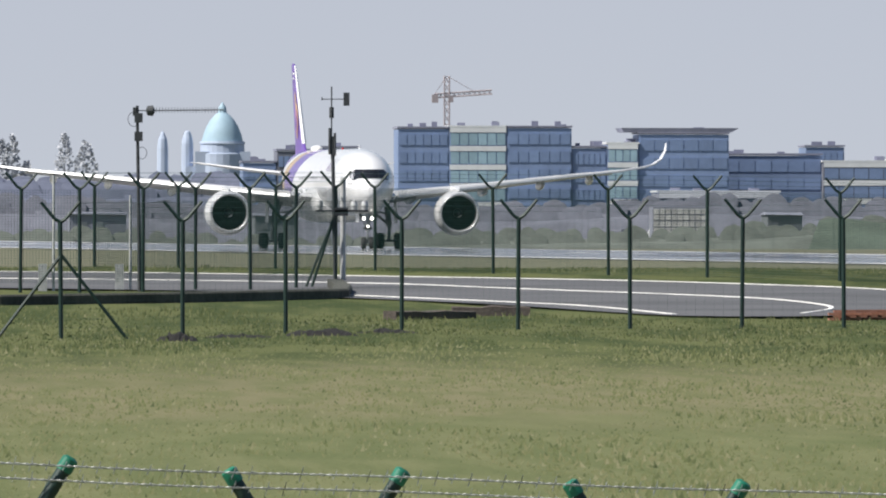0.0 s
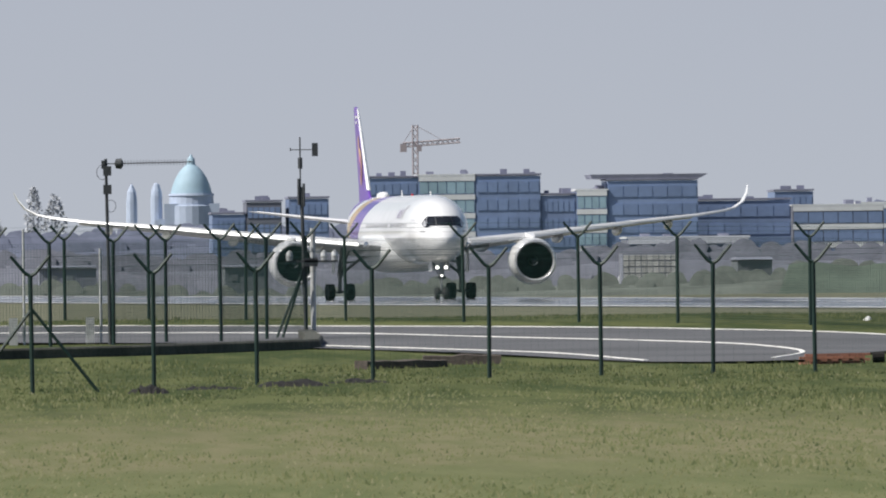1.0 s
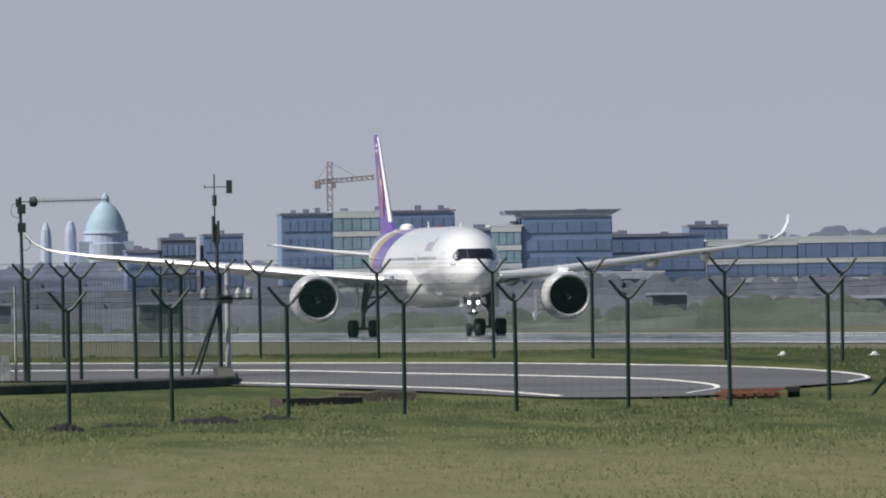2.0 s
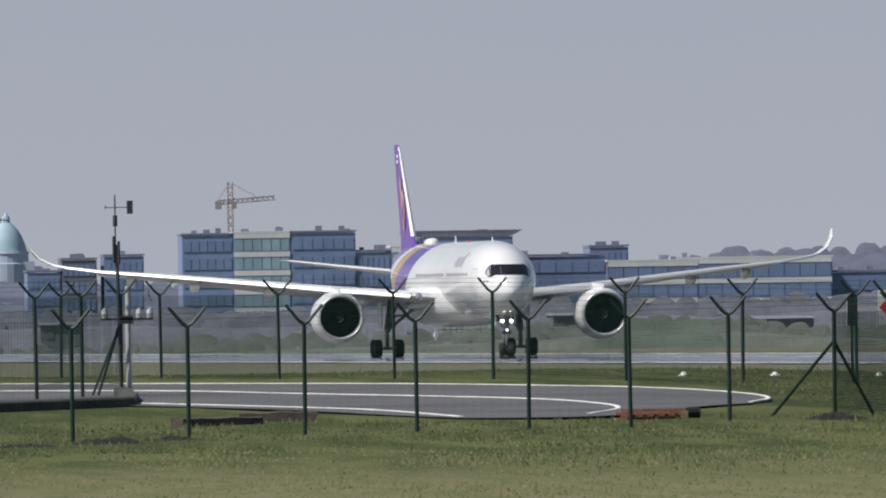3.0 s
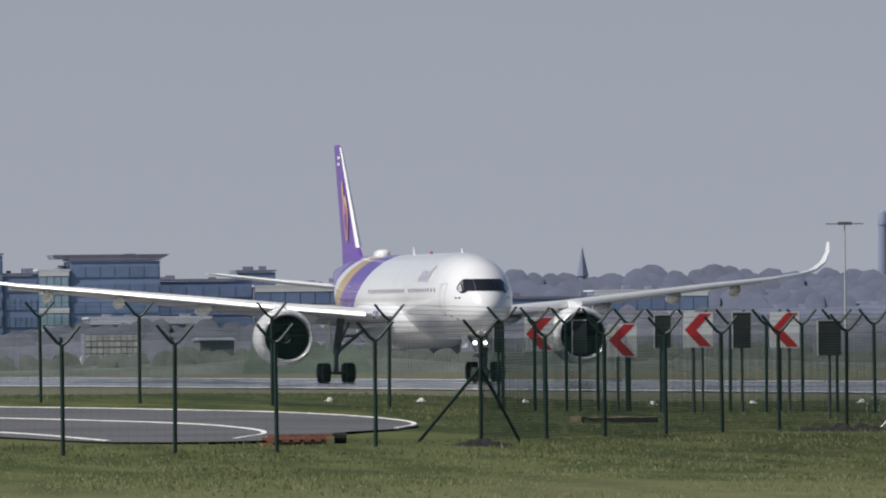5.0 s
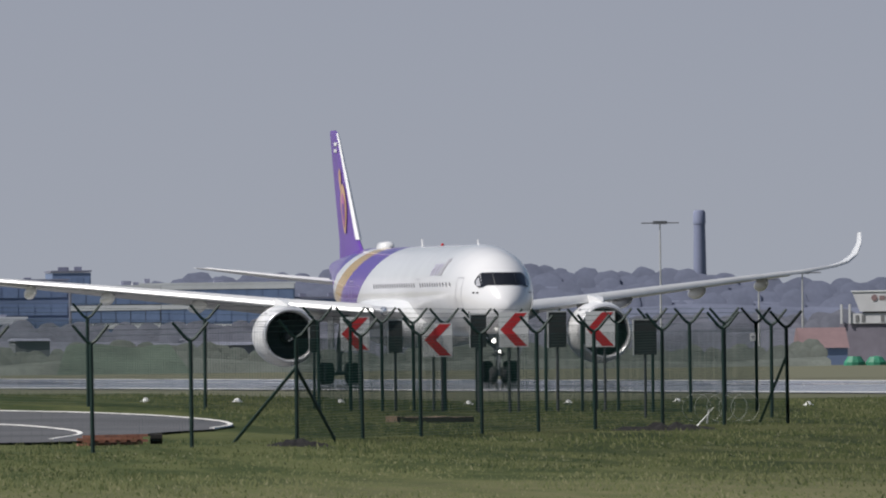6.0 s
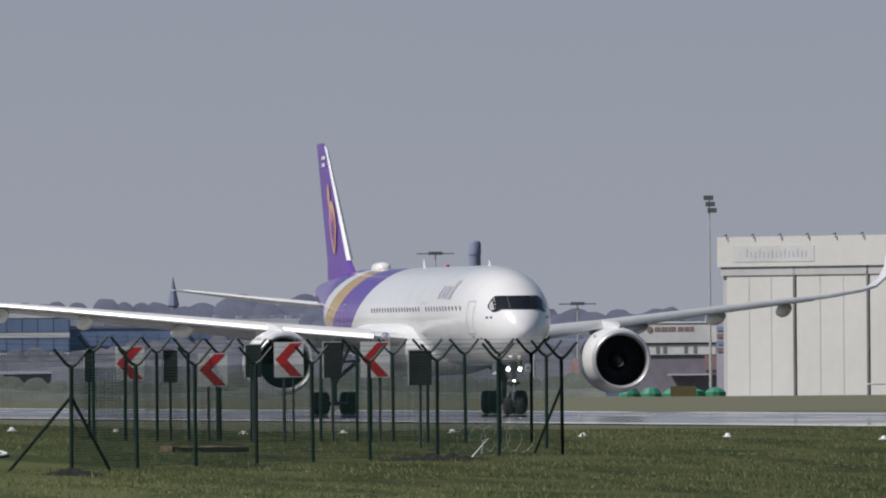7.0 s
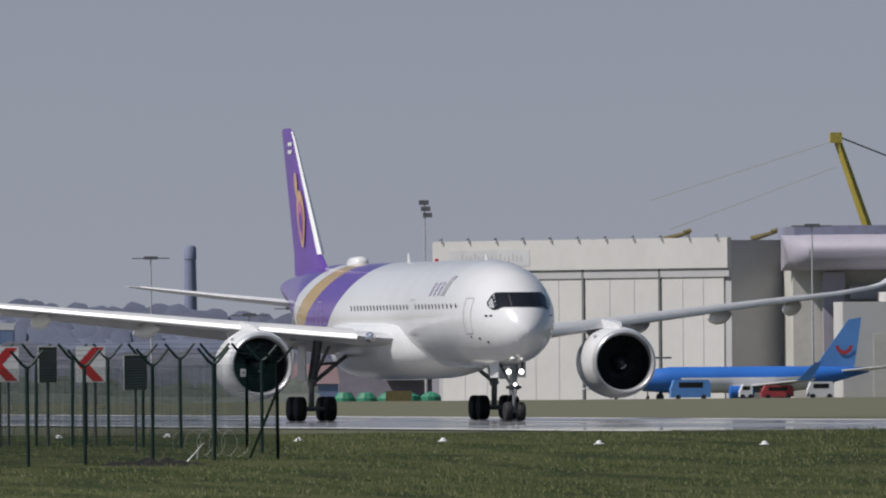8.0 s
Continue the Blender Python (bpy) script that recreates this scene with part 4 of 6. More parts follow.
def near_fence():
    """The fence before the camera: forked heads with bright caps, three barbed strands."""
    y, g = 97.0, -2.2
    f = thing("fence", "green fence with forked barbed-wire arms before the camera", "fence", "perimeter fences")
    top = lambda x: 1.53 - 0.035 * (x - 1.4)
    for cx in (0.92 - 1.02, 0.92, 2.89 - 0.98 + 0.98, 4.91, 6.9):
        tz = top(cx)
        bm = bmesh.new()
        tube(bm, (cx, y, g), (cx, y, tz - 0.62), 0.05, n=10)
        for s in (-1, 1):
            tube(bm, (cx, y, tz - 0.66), (cx + s * 0.16, y, tz - 0.56), 0.044, n=10)
            tube(bm, (cx + s * 0.16, y, tz - 0.56), (cx + s * 0.51, y, tz), 0.044, n=10)
        post = part("post", bm, M_GREEN, f, smooth="edges")
        for s in (-1, 1):
            bm = bmesh.new()
            d = Vector((s * 0.35, 0, 0.56)).normalized()
            p = Vector((cx + s * 0.51, y, tz))
            tube(bm, p - d * 0.07, p + d * 0.012, 0.050, n=12)
            tube(bm, p + d * 0.012, p + d * 0.026, 0.050, 0.030, n=12)
            part("cap", bm, M_CAP, post, "bright green plastic cap", smooth="edges")
    rng = random.Random(4)
    for lvl in (-0.012, -0.10, -0.28, -0.5):
        bm = bmesh.new()
        x = -1.2
        while x < 8.2:
            a = Vector((x, y - 0.06, top(x) + lvl + 0.006 * math.sin(x * 2.3)))
            b = Vector((x + 0.1, y - 0.06, top(x + 0.1) + lvl + 0.006 * math.sin((x + 0.1) * 2.3)))
            for ph in (0, math.pi):
                for q in range(4):
                    u0, u1 = q / 4, (q + 1) / 4
                    tw = lambda u: Vector((0, 0.005 * math.cos(ph + u * 6.283), 0.005 * math.sin(ph + u * 6.283)))
                    tube(bm, a.lerp(b, u0) + tw(u0), a.lerp(b, u1) + tw(u1), 0.0032, n=4, caps=False)
            for k in range(2):
                s = rng.uniform(-0.025, 0.025)
                tube(bm, a + Vector((-0.012, 0, -0.022 + s)), a + Vector((0.014, 0.0, 0.022 - s)), 0.0026, n=3)
            x += 0.1
        part("barbed_strand", bm, M_BARB, f, "twisted galvanised barbed wire")


near_fence()


# ---- low concrete footing, beams, bricks, heaps ----
def footing():
    bm = bmesh.new()
    line = [Vector(p) for p in ((-8, 452), (4.7, 455), (9.5, 461), (14.7, 470.0), (15.1, 480), (15.3, 494))]
    rings = []
    for i, p in enumerate(line):
        d = (line[min(i + 1, 5)] - line[max(i - 1, 0)]).normalized()
        n = Vector((-d.y, d.x)) * 0.25
        z = ground_z(p.x, p.y)
        rings.append([(p.x - n.x, p.y - n.y, z - 0.3), (p.x - n.x, p.y - n.y, z + 0.24), (p.x - n.x * .8, p.y - n.y * .8, z + 0.29), (p.x + n.x, p.y + n.y, z + 0.29), (p.x + n.x, p.y + n.y, z - 0.3)])
    loft(bm, rings)
    solid("low_wall", bm, M_CONC, "low dark weathered concrete retaining wall in the grass", "wall", kind="structure")


footing()


def beam(label, a, b, h, w=0.5, material=None):
    bm = bmesh.new()
    a, b = Vector(a), Vector(b)
    d = (b - a).normalized()
    n = Vector((-d.y, d.x))
    rings = []
    for k in range(9):
        p = a.lerp(b, k / 8)
        z = ground_z(p.x, p.y)
        hh = h * (0.9 + 0.25 * noise.noise((p.x * 2, p.y, 2)))
        rings.append([(p.x - n.x * w / 2, p.y - n.y * w / 2, z - 0.1), (p.x - n.x * w * .46, p.y - n.y * w * .46, z + hh * .9),
                      (p.x - n.x * w * .3, p.y - n.y * w * .3, z + hh), (p.x + n.x * w / 2, p.y + n.y * w / 2, z + hh), (p.x + n.x * w / 2, p.y + n.y * w / 2, z - 0.1)])
    loft(bm, rings)
    solid("beam", bm, material or M_RUST, label, "beam", "beams in the grass")


beam("rusty brown beam lying in the grass", (14.68, 428), (16.85, 430), 0.24)
beam("rusty brown beam lying behind another in the grass", (16.6, 436), (18.68, 436), 0.27)
beam("brown timber lying before the chevron signs", (38.75, 482), (41.2, 484), 0.2, material=M_TIMBER)


def bricks():
    """A flat stack of red bricks at the end of the loop."""
    stack = thing("brick_stack", "low stack of red clay bricks beside the road's end", "bricks")
    bm = bmesh.new()
    box(bm, -0.148, 0.148, -0.07, 0.07, 0, 0.062)
    me = finish("brick", bm, M_BRICK)
    rng = random.Random(2)
    for row in range(4):
        for k in range(6):
            x = 26.25 + 0.305 * k + (0.15 if row % 2 else 0)
            for dep in range(2):
                y = 427.0 + dep * 0.2 + (x - 26.2) * 1.2
                shared("brick", me, stack, pose(x, y, ground_z(x, y) + 0.068 * row + 0.01, 0, 0, rng.uniform(-4, 4)))
    bm = bmesh.new()
    x, y = 28.3, 429.2
    tube(bm, (x - 0.15, y, ground_z(x, y) + 0.16), (x + 0.16, y, ground_z(x, y) + 0.16), 0.15, n=10)
    solid("drum", bm, M_SOIL, "small dark drum beside the brick stack", "drum")


bricks()


def heap(label, x0, x1, y, h, seed):
    rng = random.Random(seed)
    bm = bmesh.new()
    n, m = 16, 5
    grid = []
    for j in range(m):
        row = []
        for i in range(n):
            u, v = i / (n - 1), j / (m - 1)
            x, yy = x0 + (x1 - x0) * u, y + (v - 0.5) * 1.6
            hh = 0.95 * h * (math.sin(math.pi * u) ** 0.6) * math.sin(math.pi * v) * rng.uniform(0.55, 1.15)
            row.append(bm.verts.new((x + rng.uniform(-.03, .03), yy, ground_z(x, yy) - 0.03 + hh)))
        grid.append(row)
    for j in range(m - 1):
        for i in range(n - 1):
            bm.faces.new((grid[j][i], grid[j][i + 1], grid[j + 1][i + 1], grid[j + 1][i]))
    solid("earth_mound", bm, M_SOIL, label, "mound", "dark mounds in the grass")


# soil coloured near-black: the shade in its hollows is part of the colour
heap("dark heap of soil beside the fence post", 7.7, 8.75, 387, 0.26, 1)
heap("long dark heap of soil below the fence", 11.0, 12.95, 396, 0.24, 2)
heap("dark heap of soil under the fence corner", 30.8, 32.7, 425, 0.24, 3)
heap("dark heap of soil with sticks below the fence", 43.0, 46.2, 459, 0.26, 4)
heap("flat dark patch of soil and painted shade by the fence post", 8.9, 10.8, 393, 0.15, 5)
heap("flat dark patch of soil and painted shade along the fence", 12.9, 14.6, 403, 0.14, 6)


def sticks():
    bm = bmesh.new()
    for a, b in (((45.6, 460, 0.4), (46.1, 460, 0.95)), ((45.9, 460, 0.5), (45.95, 460, 0.9))):
        tube(bm, a, b, 0.022, 0.008, n=5)
    solid("branch", bm, M_POLE, "bent pale branch stuck in the soil heap", "branch")
    bm = bmesh.new()
    for k in range(5):
        c = Vector((47.6 + 0.36 * k, 480, ground_z(47.6, 480) + 0.42))
        for i in range(18):
            a0, a1 = 2 * math.pi * i / 18, 2 * math.pi * (i + 1) / 18
            tube(bm, c + Vector((0.42 * math.cos(a0), 0.12 * i / 18, 0.42 * math.sin(a0))), c + Vector((0.42 * math.cos(a1), 0.12 * (i + 1) / 18, 0.42 * math.sin(a1))), 0.004, n=4, caps=False)
    solid("wire_coil", bm, M_POLE, "loose coils of barbed wire on the grass", "wire coil")


sticks()


# ---- chevron signs ----
def sign(x, y, zlo, zhi, w, front=True, posts=2, lean=0.0):
    g = ground_z(x, y)
    s = thing("chevron_sign" if front else "sign_board",
              "white square road sign with a red chevron on a post" if front else "dark sign board seen from behind on a post", "road sign",
              "chevron signs" if front else "dark sign boards")
    bm = bmesh.new()
    box(bm, x - w / 2, x + w / 2, y, y + (0.03 if front else 0.12), zlo, zhi)
    panel = part("panel", bm, M_SIGNW if front else M_SIGNB, s)
    if front:
        bm = bmesh.new()
        h, m = zhi - zlo, (zlo + zhi) / 2
        t = w * 0.40
        xl, xr = x - w * 0.46, x + w * 0.46
        for sg in (1, -1):
            quad(bm, [(xl, y - 0.004, m), (xl + t, y - 0.004, m), (xr, y - 0.004, m + sg * h * 0.47), (xr - t, y - 0.004, m + sg * h * 0.47)])
        part("chevron", bm, M_SIGNR, panel, "red chevron")
    else:
        bm = bmesh.new()
        box(bm, x - w / 2 - 0.02, x - w / 2 + 0.02, y - 0.012, y + 0.1, zlo - 0.01, zhi + 0.01)
        box(bm, x - w / 2 + 0.02, x + w / 2, y - 0.012, y + 0.1, zhi - 0.02, zhi + 0.02)
        part("rim", bm, M_POLE, panel, "pale metal rim")
    for k in range(posts):
        px = x + (k - (posts - 1) / 2) * w * 0.3
        bm = bmesh.new()
        tube(bm, (px, y + 0.06, g - 0.2), (px, y + 0.06, zhi - 0.08), 0.045, n=8)
        part("post", bm, M_MASTD, s)


def notice_plate(x, y, z):
    p = thing("notice_plate", "small white notice plate fixed to the fence post", "sign")
    bm = bmesh.new()
    box(bm, x - 0.08, x + 0.08, y - 0.02, y, z - 0.12, z + 0.12)
    part("plate", bm, M_SIGNW, p)
    bm = bmesh.new()
    box(bm, x - 0.05, x + 0.05, y - 0.026, y - 0.02, z - 0.05, z + 0.05)
    part("marking", bm, M_LINE, p, "unreadable grey marking")


notice_plate(52.05, 506.95, 2.91)

SIGNS = [(40.47, 517.5), (43.10, 517.5), (45.30, 515.0), (47.95, 514.0)]
SZ = [(2.62, 3.70), (2.40, 3.47), (2.68, 3.79), (2.65, 3.78)]
for (x, y), (a, b) in zip(SIGNS, SZ):
    sign(x, y, a, b, 0.93)
for x, y, a, b, w in ((38.75, 512, 2.6, 3.58, 0.28), (41.55, 515, 2.55, 3.58, 0.46), (44.05, 513.5, 2.68, 3.72, 0.52), (46.50, 513, 2.65, 3.78, 0.58),
                      (47.25, 492, 2.42, 3.48, 0.70)):
    sign(x, y, a, b, w, False, 1)


# ---- antenna pole, wind mast ----
def antenna():
    x, y, g = 9.15, 484.5, ground_z(9.15, 484.5)
    a = thing("antenna_pole", "dark steel pole with a long yagi aerial", "antenna")
    bm = bmesh.new()
    tube(bm, (x + 0.06, y, g), (x - 0.02, y, 6.25), 0.065, 0.045, n=10)
    part("pole", bm, M_MASTD, a)
    bm = bmesh.new()
    tube(bm, (x - 0.1, y, 6.1), (x + 2.55, y, 6.13), 0.018, n=6)
    part("boom", bm, M_MASTD, a)
    bm = bmesh.new()
    for k in range(22):
        xx = x + 0.55 + k * 0.09
        tube(bm, (xx, y, 6.04), (xx, y, 6.20), 0.008, n=4)
    part("aerial_element", bm, M_MASTD, a)
    bm = bmesh.new()
    revolve(bm, [(-0.14, 0.03), (-0.1, 0.14), (0.06, 0.16), (0.12, 0.06)], (x + 0.38, y, 6.10), "x", 12)
    part("dish_box", bm, M_MASTD, a)
    bm = bmesh.new()
    box(bm, x - 0.15, x - 0.05, y - 0.1, y, 5.95, 6.2)
    part("clamp", bm, M_MASTD, a)
    for z in (5.2, 5.75):
        bm = bmesh.new()
        box(bm, x - 0.1, x + 0.14, y - 0.12, y + 0.02, z, z + 0.28)
        part("junction_box", bm, M_MASTD, a)
    bm = bmesh.new()
    for cz, r, sx in ((5.85, 0.22, -1), (4.85, 0.18, 1)):
        for i in range(12):
            a0, a1 = 2 * math.pi * i / 12, 2 * math.pi * (i + 1) / 12
            tube(bm, (x + sx * 0.12 + r * .8 * math.cos(a0), y - 0.1, cz + r * math.sin(a0)), (x + sx * 0.12 + r * .8 * math.cos(a1), y - 0.1, cz + r * math.sin(a1)), 0.008, n=4, caps=False)
    part("cable_loop", bm, M_RUBBER, a)


def wind_mast():
    x, y, g = 15.17, 494.0, ground_z(15.17, 494)
    a = thing("wind_mast", "weather mast with a wind vane and small lamps", "weather mast")
    bm = bmesh.new()
    tube(bm, (x + 0.12, y, g), (x + 0.03, y, 5.4), 0.055, n=8)
    tube(bm, (x + 0.0, y, 4.7), (x, y, 6.9), 0.022, n=8)
    part("pole", bm, M_MASTD, a)
    bm = bmesh.new()
    tube(bm, (x + 0.36, y + 0.3, g), (x + 0.36, y + 0.3, 4.15), 0.085, n=10)
    part("pale_pipe", bm, M_POLE, a, "pale galvanised pipe")
    bm = bmesh.new()
    tube(bm, (x - 0.29, y, 6.52), (x + 0.45, y, 6.52), 0.016, n=6)
    tube(bm, (x - 0.29, y, 6.48), (x - 0.29, y, 6.58), 0.02, n=6)
    box(bm, x + 0.36, x + 0.54, y - 0.02, y + 0.02, 6.32, 6.72)
    part("wind_vane", bm, M_MASTD, a, "dark flat-tailed wind vane")
    bm = bmesh.new()
    tube(bm, (x, y, 5.95), (x, y, 6.28), 0.07, n=8)
    tube(bm, (x - 0.05, y - .03, 4.85), (x - 0.05, y - .03, 5.65), 0.045, n=8)
    tube(bm, (x + 0.10, y - .03, 4.8), (x + 0.10, y - .03, 5.5), 0.04, n=8)
    part("sensor", bm, M_MASTD, a)
    bm = bmesh.new()
    box(bm, x - 0.5, x + 1.1, y - 0.25, y - 0.2, 3.12, 3.18)
    box(bm, x + 0.1, x + 0.5, y - 0.25, y - 0.05, 3.0, 3.25)
    part("lamp_bar", bm, M_MASTD, a)
    for dx in (-0.36, 0.68, 1.0):
        bm = bmesh.new()
        revolve(bm, [(0, 0.09), (0.14, 0.11), (0.26, 0.08), (0.3, 0.02)], (x + dx, y - 0.22, 3.18), "z", 10)
        part("lamp", bm, M_POLE, a, "small pale domed lamp")


antenna()
wind_mast()


def pipe_mast(x, y, top, label):
    g = ground_z(x, y)
    bm = bmesh.new()
    tube(bm, (x, y, g), (x, y, top), 0.04, n=10)
    box(bm, x - 0.45, x - 0.2, y - 0.2, y, g, g + 0.8)
    solid("pipe_mast", bm, M_POLE, label, "mast")


pipe_mast(8.98, 487, 3.6, "pale pipe mast with a small cabinet inside the fence")
pipe_mast(6.7, 487, 4.2, "pale pipe mast inside the fence")

# ---- edge markers beside the runway ----
MARKERS = [(34.56, 529.0), (37.88, 534.0), (41.74, 540.0), (46.4, 545.0), (50.2, 550.0), (54.1, 552.0), (56.05, 528.5), (60.08, 522.5), (63.44, 509.0), (67.79, 502.5)]
bm = bmesh.new()
revolve(bm, [(-0.05, 0.17), (0.03, 0.17), (0.05, 0.10), (0.10, 0.08), (0.13, 0.03)], (0, 0, 0), "z", 10)
bm2 = finish("runway_marker", bm, M_SIGNW)
for x, y in MARKERS:
    tagged(shared("runway_marker", bm2, None, pose(x, y, ground_z(x, y), 0, 0, 0)), "small white edge marker in the turf", "marker", "edge markers")


# ---- far side: hangar, airliner on the apron, offices, works, woods ----
def hangar():
    A, B = Vector((281.2, 2450)), Vector((319.0, 2400))
    d = (B - A).normalized()
    n = Vector((-d.y, d.x))
    L = (B - A).length
    h = thing("hangar", "large pale grey aircraft hangar with tall sliding doors", "hangar")
    bm = bmesh.new()
    slanted(bm, A, B, 60, -3, 21.6)
    part("wall", bm, M_HANGB, h)
    bm = bmesh.new()
    slanted(bm, A - n * 0.8 - d * 0.4, B - n * 0.8, 0.8, 17.5, 22.0)
    part("fascia", bm, M_HANGW, h, "pale fascia over the doors")
    # greyer strip below the fascia, in place of the thin shade there
    bm = bmesh.new()
    slanted(bm, A - n * 0.5, B - n * 0.5, 0.5, 16.2, 17.5)
    part("door_track", bm, M_HANGB, h, "grey door track standing in for a thin shade line")
    fr = (0.012, 0.253, 0.505, 0.765, 0.985)
    for u0, u1 in zip(fr, fr[1:]):
        bm = bmesh.new()
        a, b = A.lerp(B, u0 + 0.006) - n * 0.3, A.lerp(B, u1 - 0.006) - n * 0.3
        slanted(bm, a, b, 0.3, -2.4, 16.2)
        door = part("door_leaf", bm, M_HANGW, h)
        bm = bmesh.new()
        for k in (1, 2):
            p = a.lerp(b, k / 3)
            slanted(bm, p - n * 0.05, p + d * 0.12 - n * 0.05, 0.05, -2.3, 16.0)
        part("door_rib", bm, M_HANGB, door)
    for u in fr[1:-1]:
        bm = bmesh.new()
        p = A.lerp(B, u)
        slanted(bm, p - d * 0.22 - n * 0.5, p + d * 0.22 - n * 0.5, 0.5, -2.4, 17.5)
        part("door_post", bm, M_HANGD, h)
    for k in range(11):
        bm = bmesh.new()
        p = A.lerp(B, 0.03 + k * 0.094) - n * 1.0
        tube(bm, (p.x, p.y, 21.6), (p.x, p.y, 22.35), 0.07, n=5)
        tube(bm, (p.x, p.y, 22.4), (p.x - 0.4, p.y - 0.3, 22.2), 0.09, n=5)
        part("roof_lamp", bm, M_HANGD, h)
    bm = bmesh.new()
    p, q = A.lerp(B, 0.05) - n * 0.86, A.lerp(B, 0.33) - n * 0.86
    slanted(bm, p, q, 0.05, 18.2, 20.6)
    sign_ = part("name_board", bm, M_LOWW, h, "pale board with unreadable grey writing")
    for k in range(15):
        bm = bmesh.new()
        a = p.lerp(q, 0.16 + 0.052 * k) - n * 0.04
        slanted(bm, a, a + d * 0.36, 0.03, 18.9, 19.75 if k % 3 else 20.1)
        part("writing_bar", bm, M_HANGB, sign_)
    # side bay and rounded lilac neighbour
    s2 = thing("terminal_wing", "lilac-grey rounded airport building beside the hangar", "building")
    bm = bmesh.new()
    slanted(bm, (326.0, 2384), (380, 2380), 60, -3, 17.5)
    part("wall", bm, M_BEIGE, s2)
    bm = bmesh.new()
    rings = []
    for x, y, rr in ((324.8, 2380, 0.45), (325.6, 2379, 0.85), (327, 2378, 1.0), (380, 2374, 1.0)):
        rings.append([(x, y - 4 * rr * math.sin(math.pi * i / 10), 19.5 - 2.6 * rr * math.cos(math.pi * i / 10)) for i in range(11)] + [(x, y + 8, 22.1), (x, y + 8, 16.9)])
    loft(bm, rings)
    part("canopy", bm, M_LILAC, s2, smooth="edges")
    bm = bmesh.new()
    slanted(bm, (326.5, 2386), (380, 2382), 40, 22.1, 23.5)
    part("roof", bm, M_ROOF, s2)
    bm = bmesh.new()
    slanted(bm, (330.0, 2380.5), (333.2, 2380.3), 2, -3, 16.6)
    part("recess", bm, M_LILAC, s2, "lilac-grey upright bay")
    bm = bmesh.new()
    slanted(bm, (334.0, 2381), (380, 2377.5), 2, 12.6, 14.6)
    part("band", bm, M_HANGB, s2)
    bm = bmesh.new()
    box(bm, 331.0, 380, 2367, 2377, -3, 12.2)
    box(bm, 337.5, 380, 2367.3, 2377, 12.2, 13.6)
    part("front_block", bm, M_HANGW, s2, "pale front block with a stepped top")
    for k in range(5):
        bm = bmesh.new()
        slanted(bm, (335.5 + k * 5, 2366.9), (338.8 + k * 5, 2366.9), 0.1, -2.4, 7.5)
        part("bay_door", bm, M_BEIGE, s2)


hangar()


def mast(x, y, top, head, label, base=-3):
    a = thing("light_mast", label, "light mast")
    bm = bmesh.new()
    tube(bm, (x, y, base), (x, y, top - 0.5), 0.22, 0.10, n=8)
    part("pole", bm, M_POLE, a)
    bm = bmesh.new()
    if head == "flood":
        for k in range(3):
            box(bm, x - 0.85 + 0.3 * k, x + 0.6 + 0.25 * k, y - 0.3, y + 0.3, top - 0.95 * k - 0.7, top - 0.95 * k)
    else:
        box(bm, x - 1.1, x + 1.1, y - 0.3, y + 0.3, top - 0.5, top)
        tube(bm, (x - 3, y, top - 0.3), (x + 3, y, top - 0.3), 0.10, n=5)
    part("lamp_head", bm, M_LAMPHEAD, a)


mast(279.2, 2450, 28.3, "flood", "tall floodlight mast beside the hangar")
mast(252.3, 2600, 21.2, "bar", "tall apron light mast before the woods")
mast(326.4, 2366, 23.6, "bar", "apron light mast before the terminal wing")
mast(268.0, 2600, 12.0, "bar", "apron light mast by the sheds")
mast(275.0, 2600, 13.0, "bar", "apron light mast by the sheds")


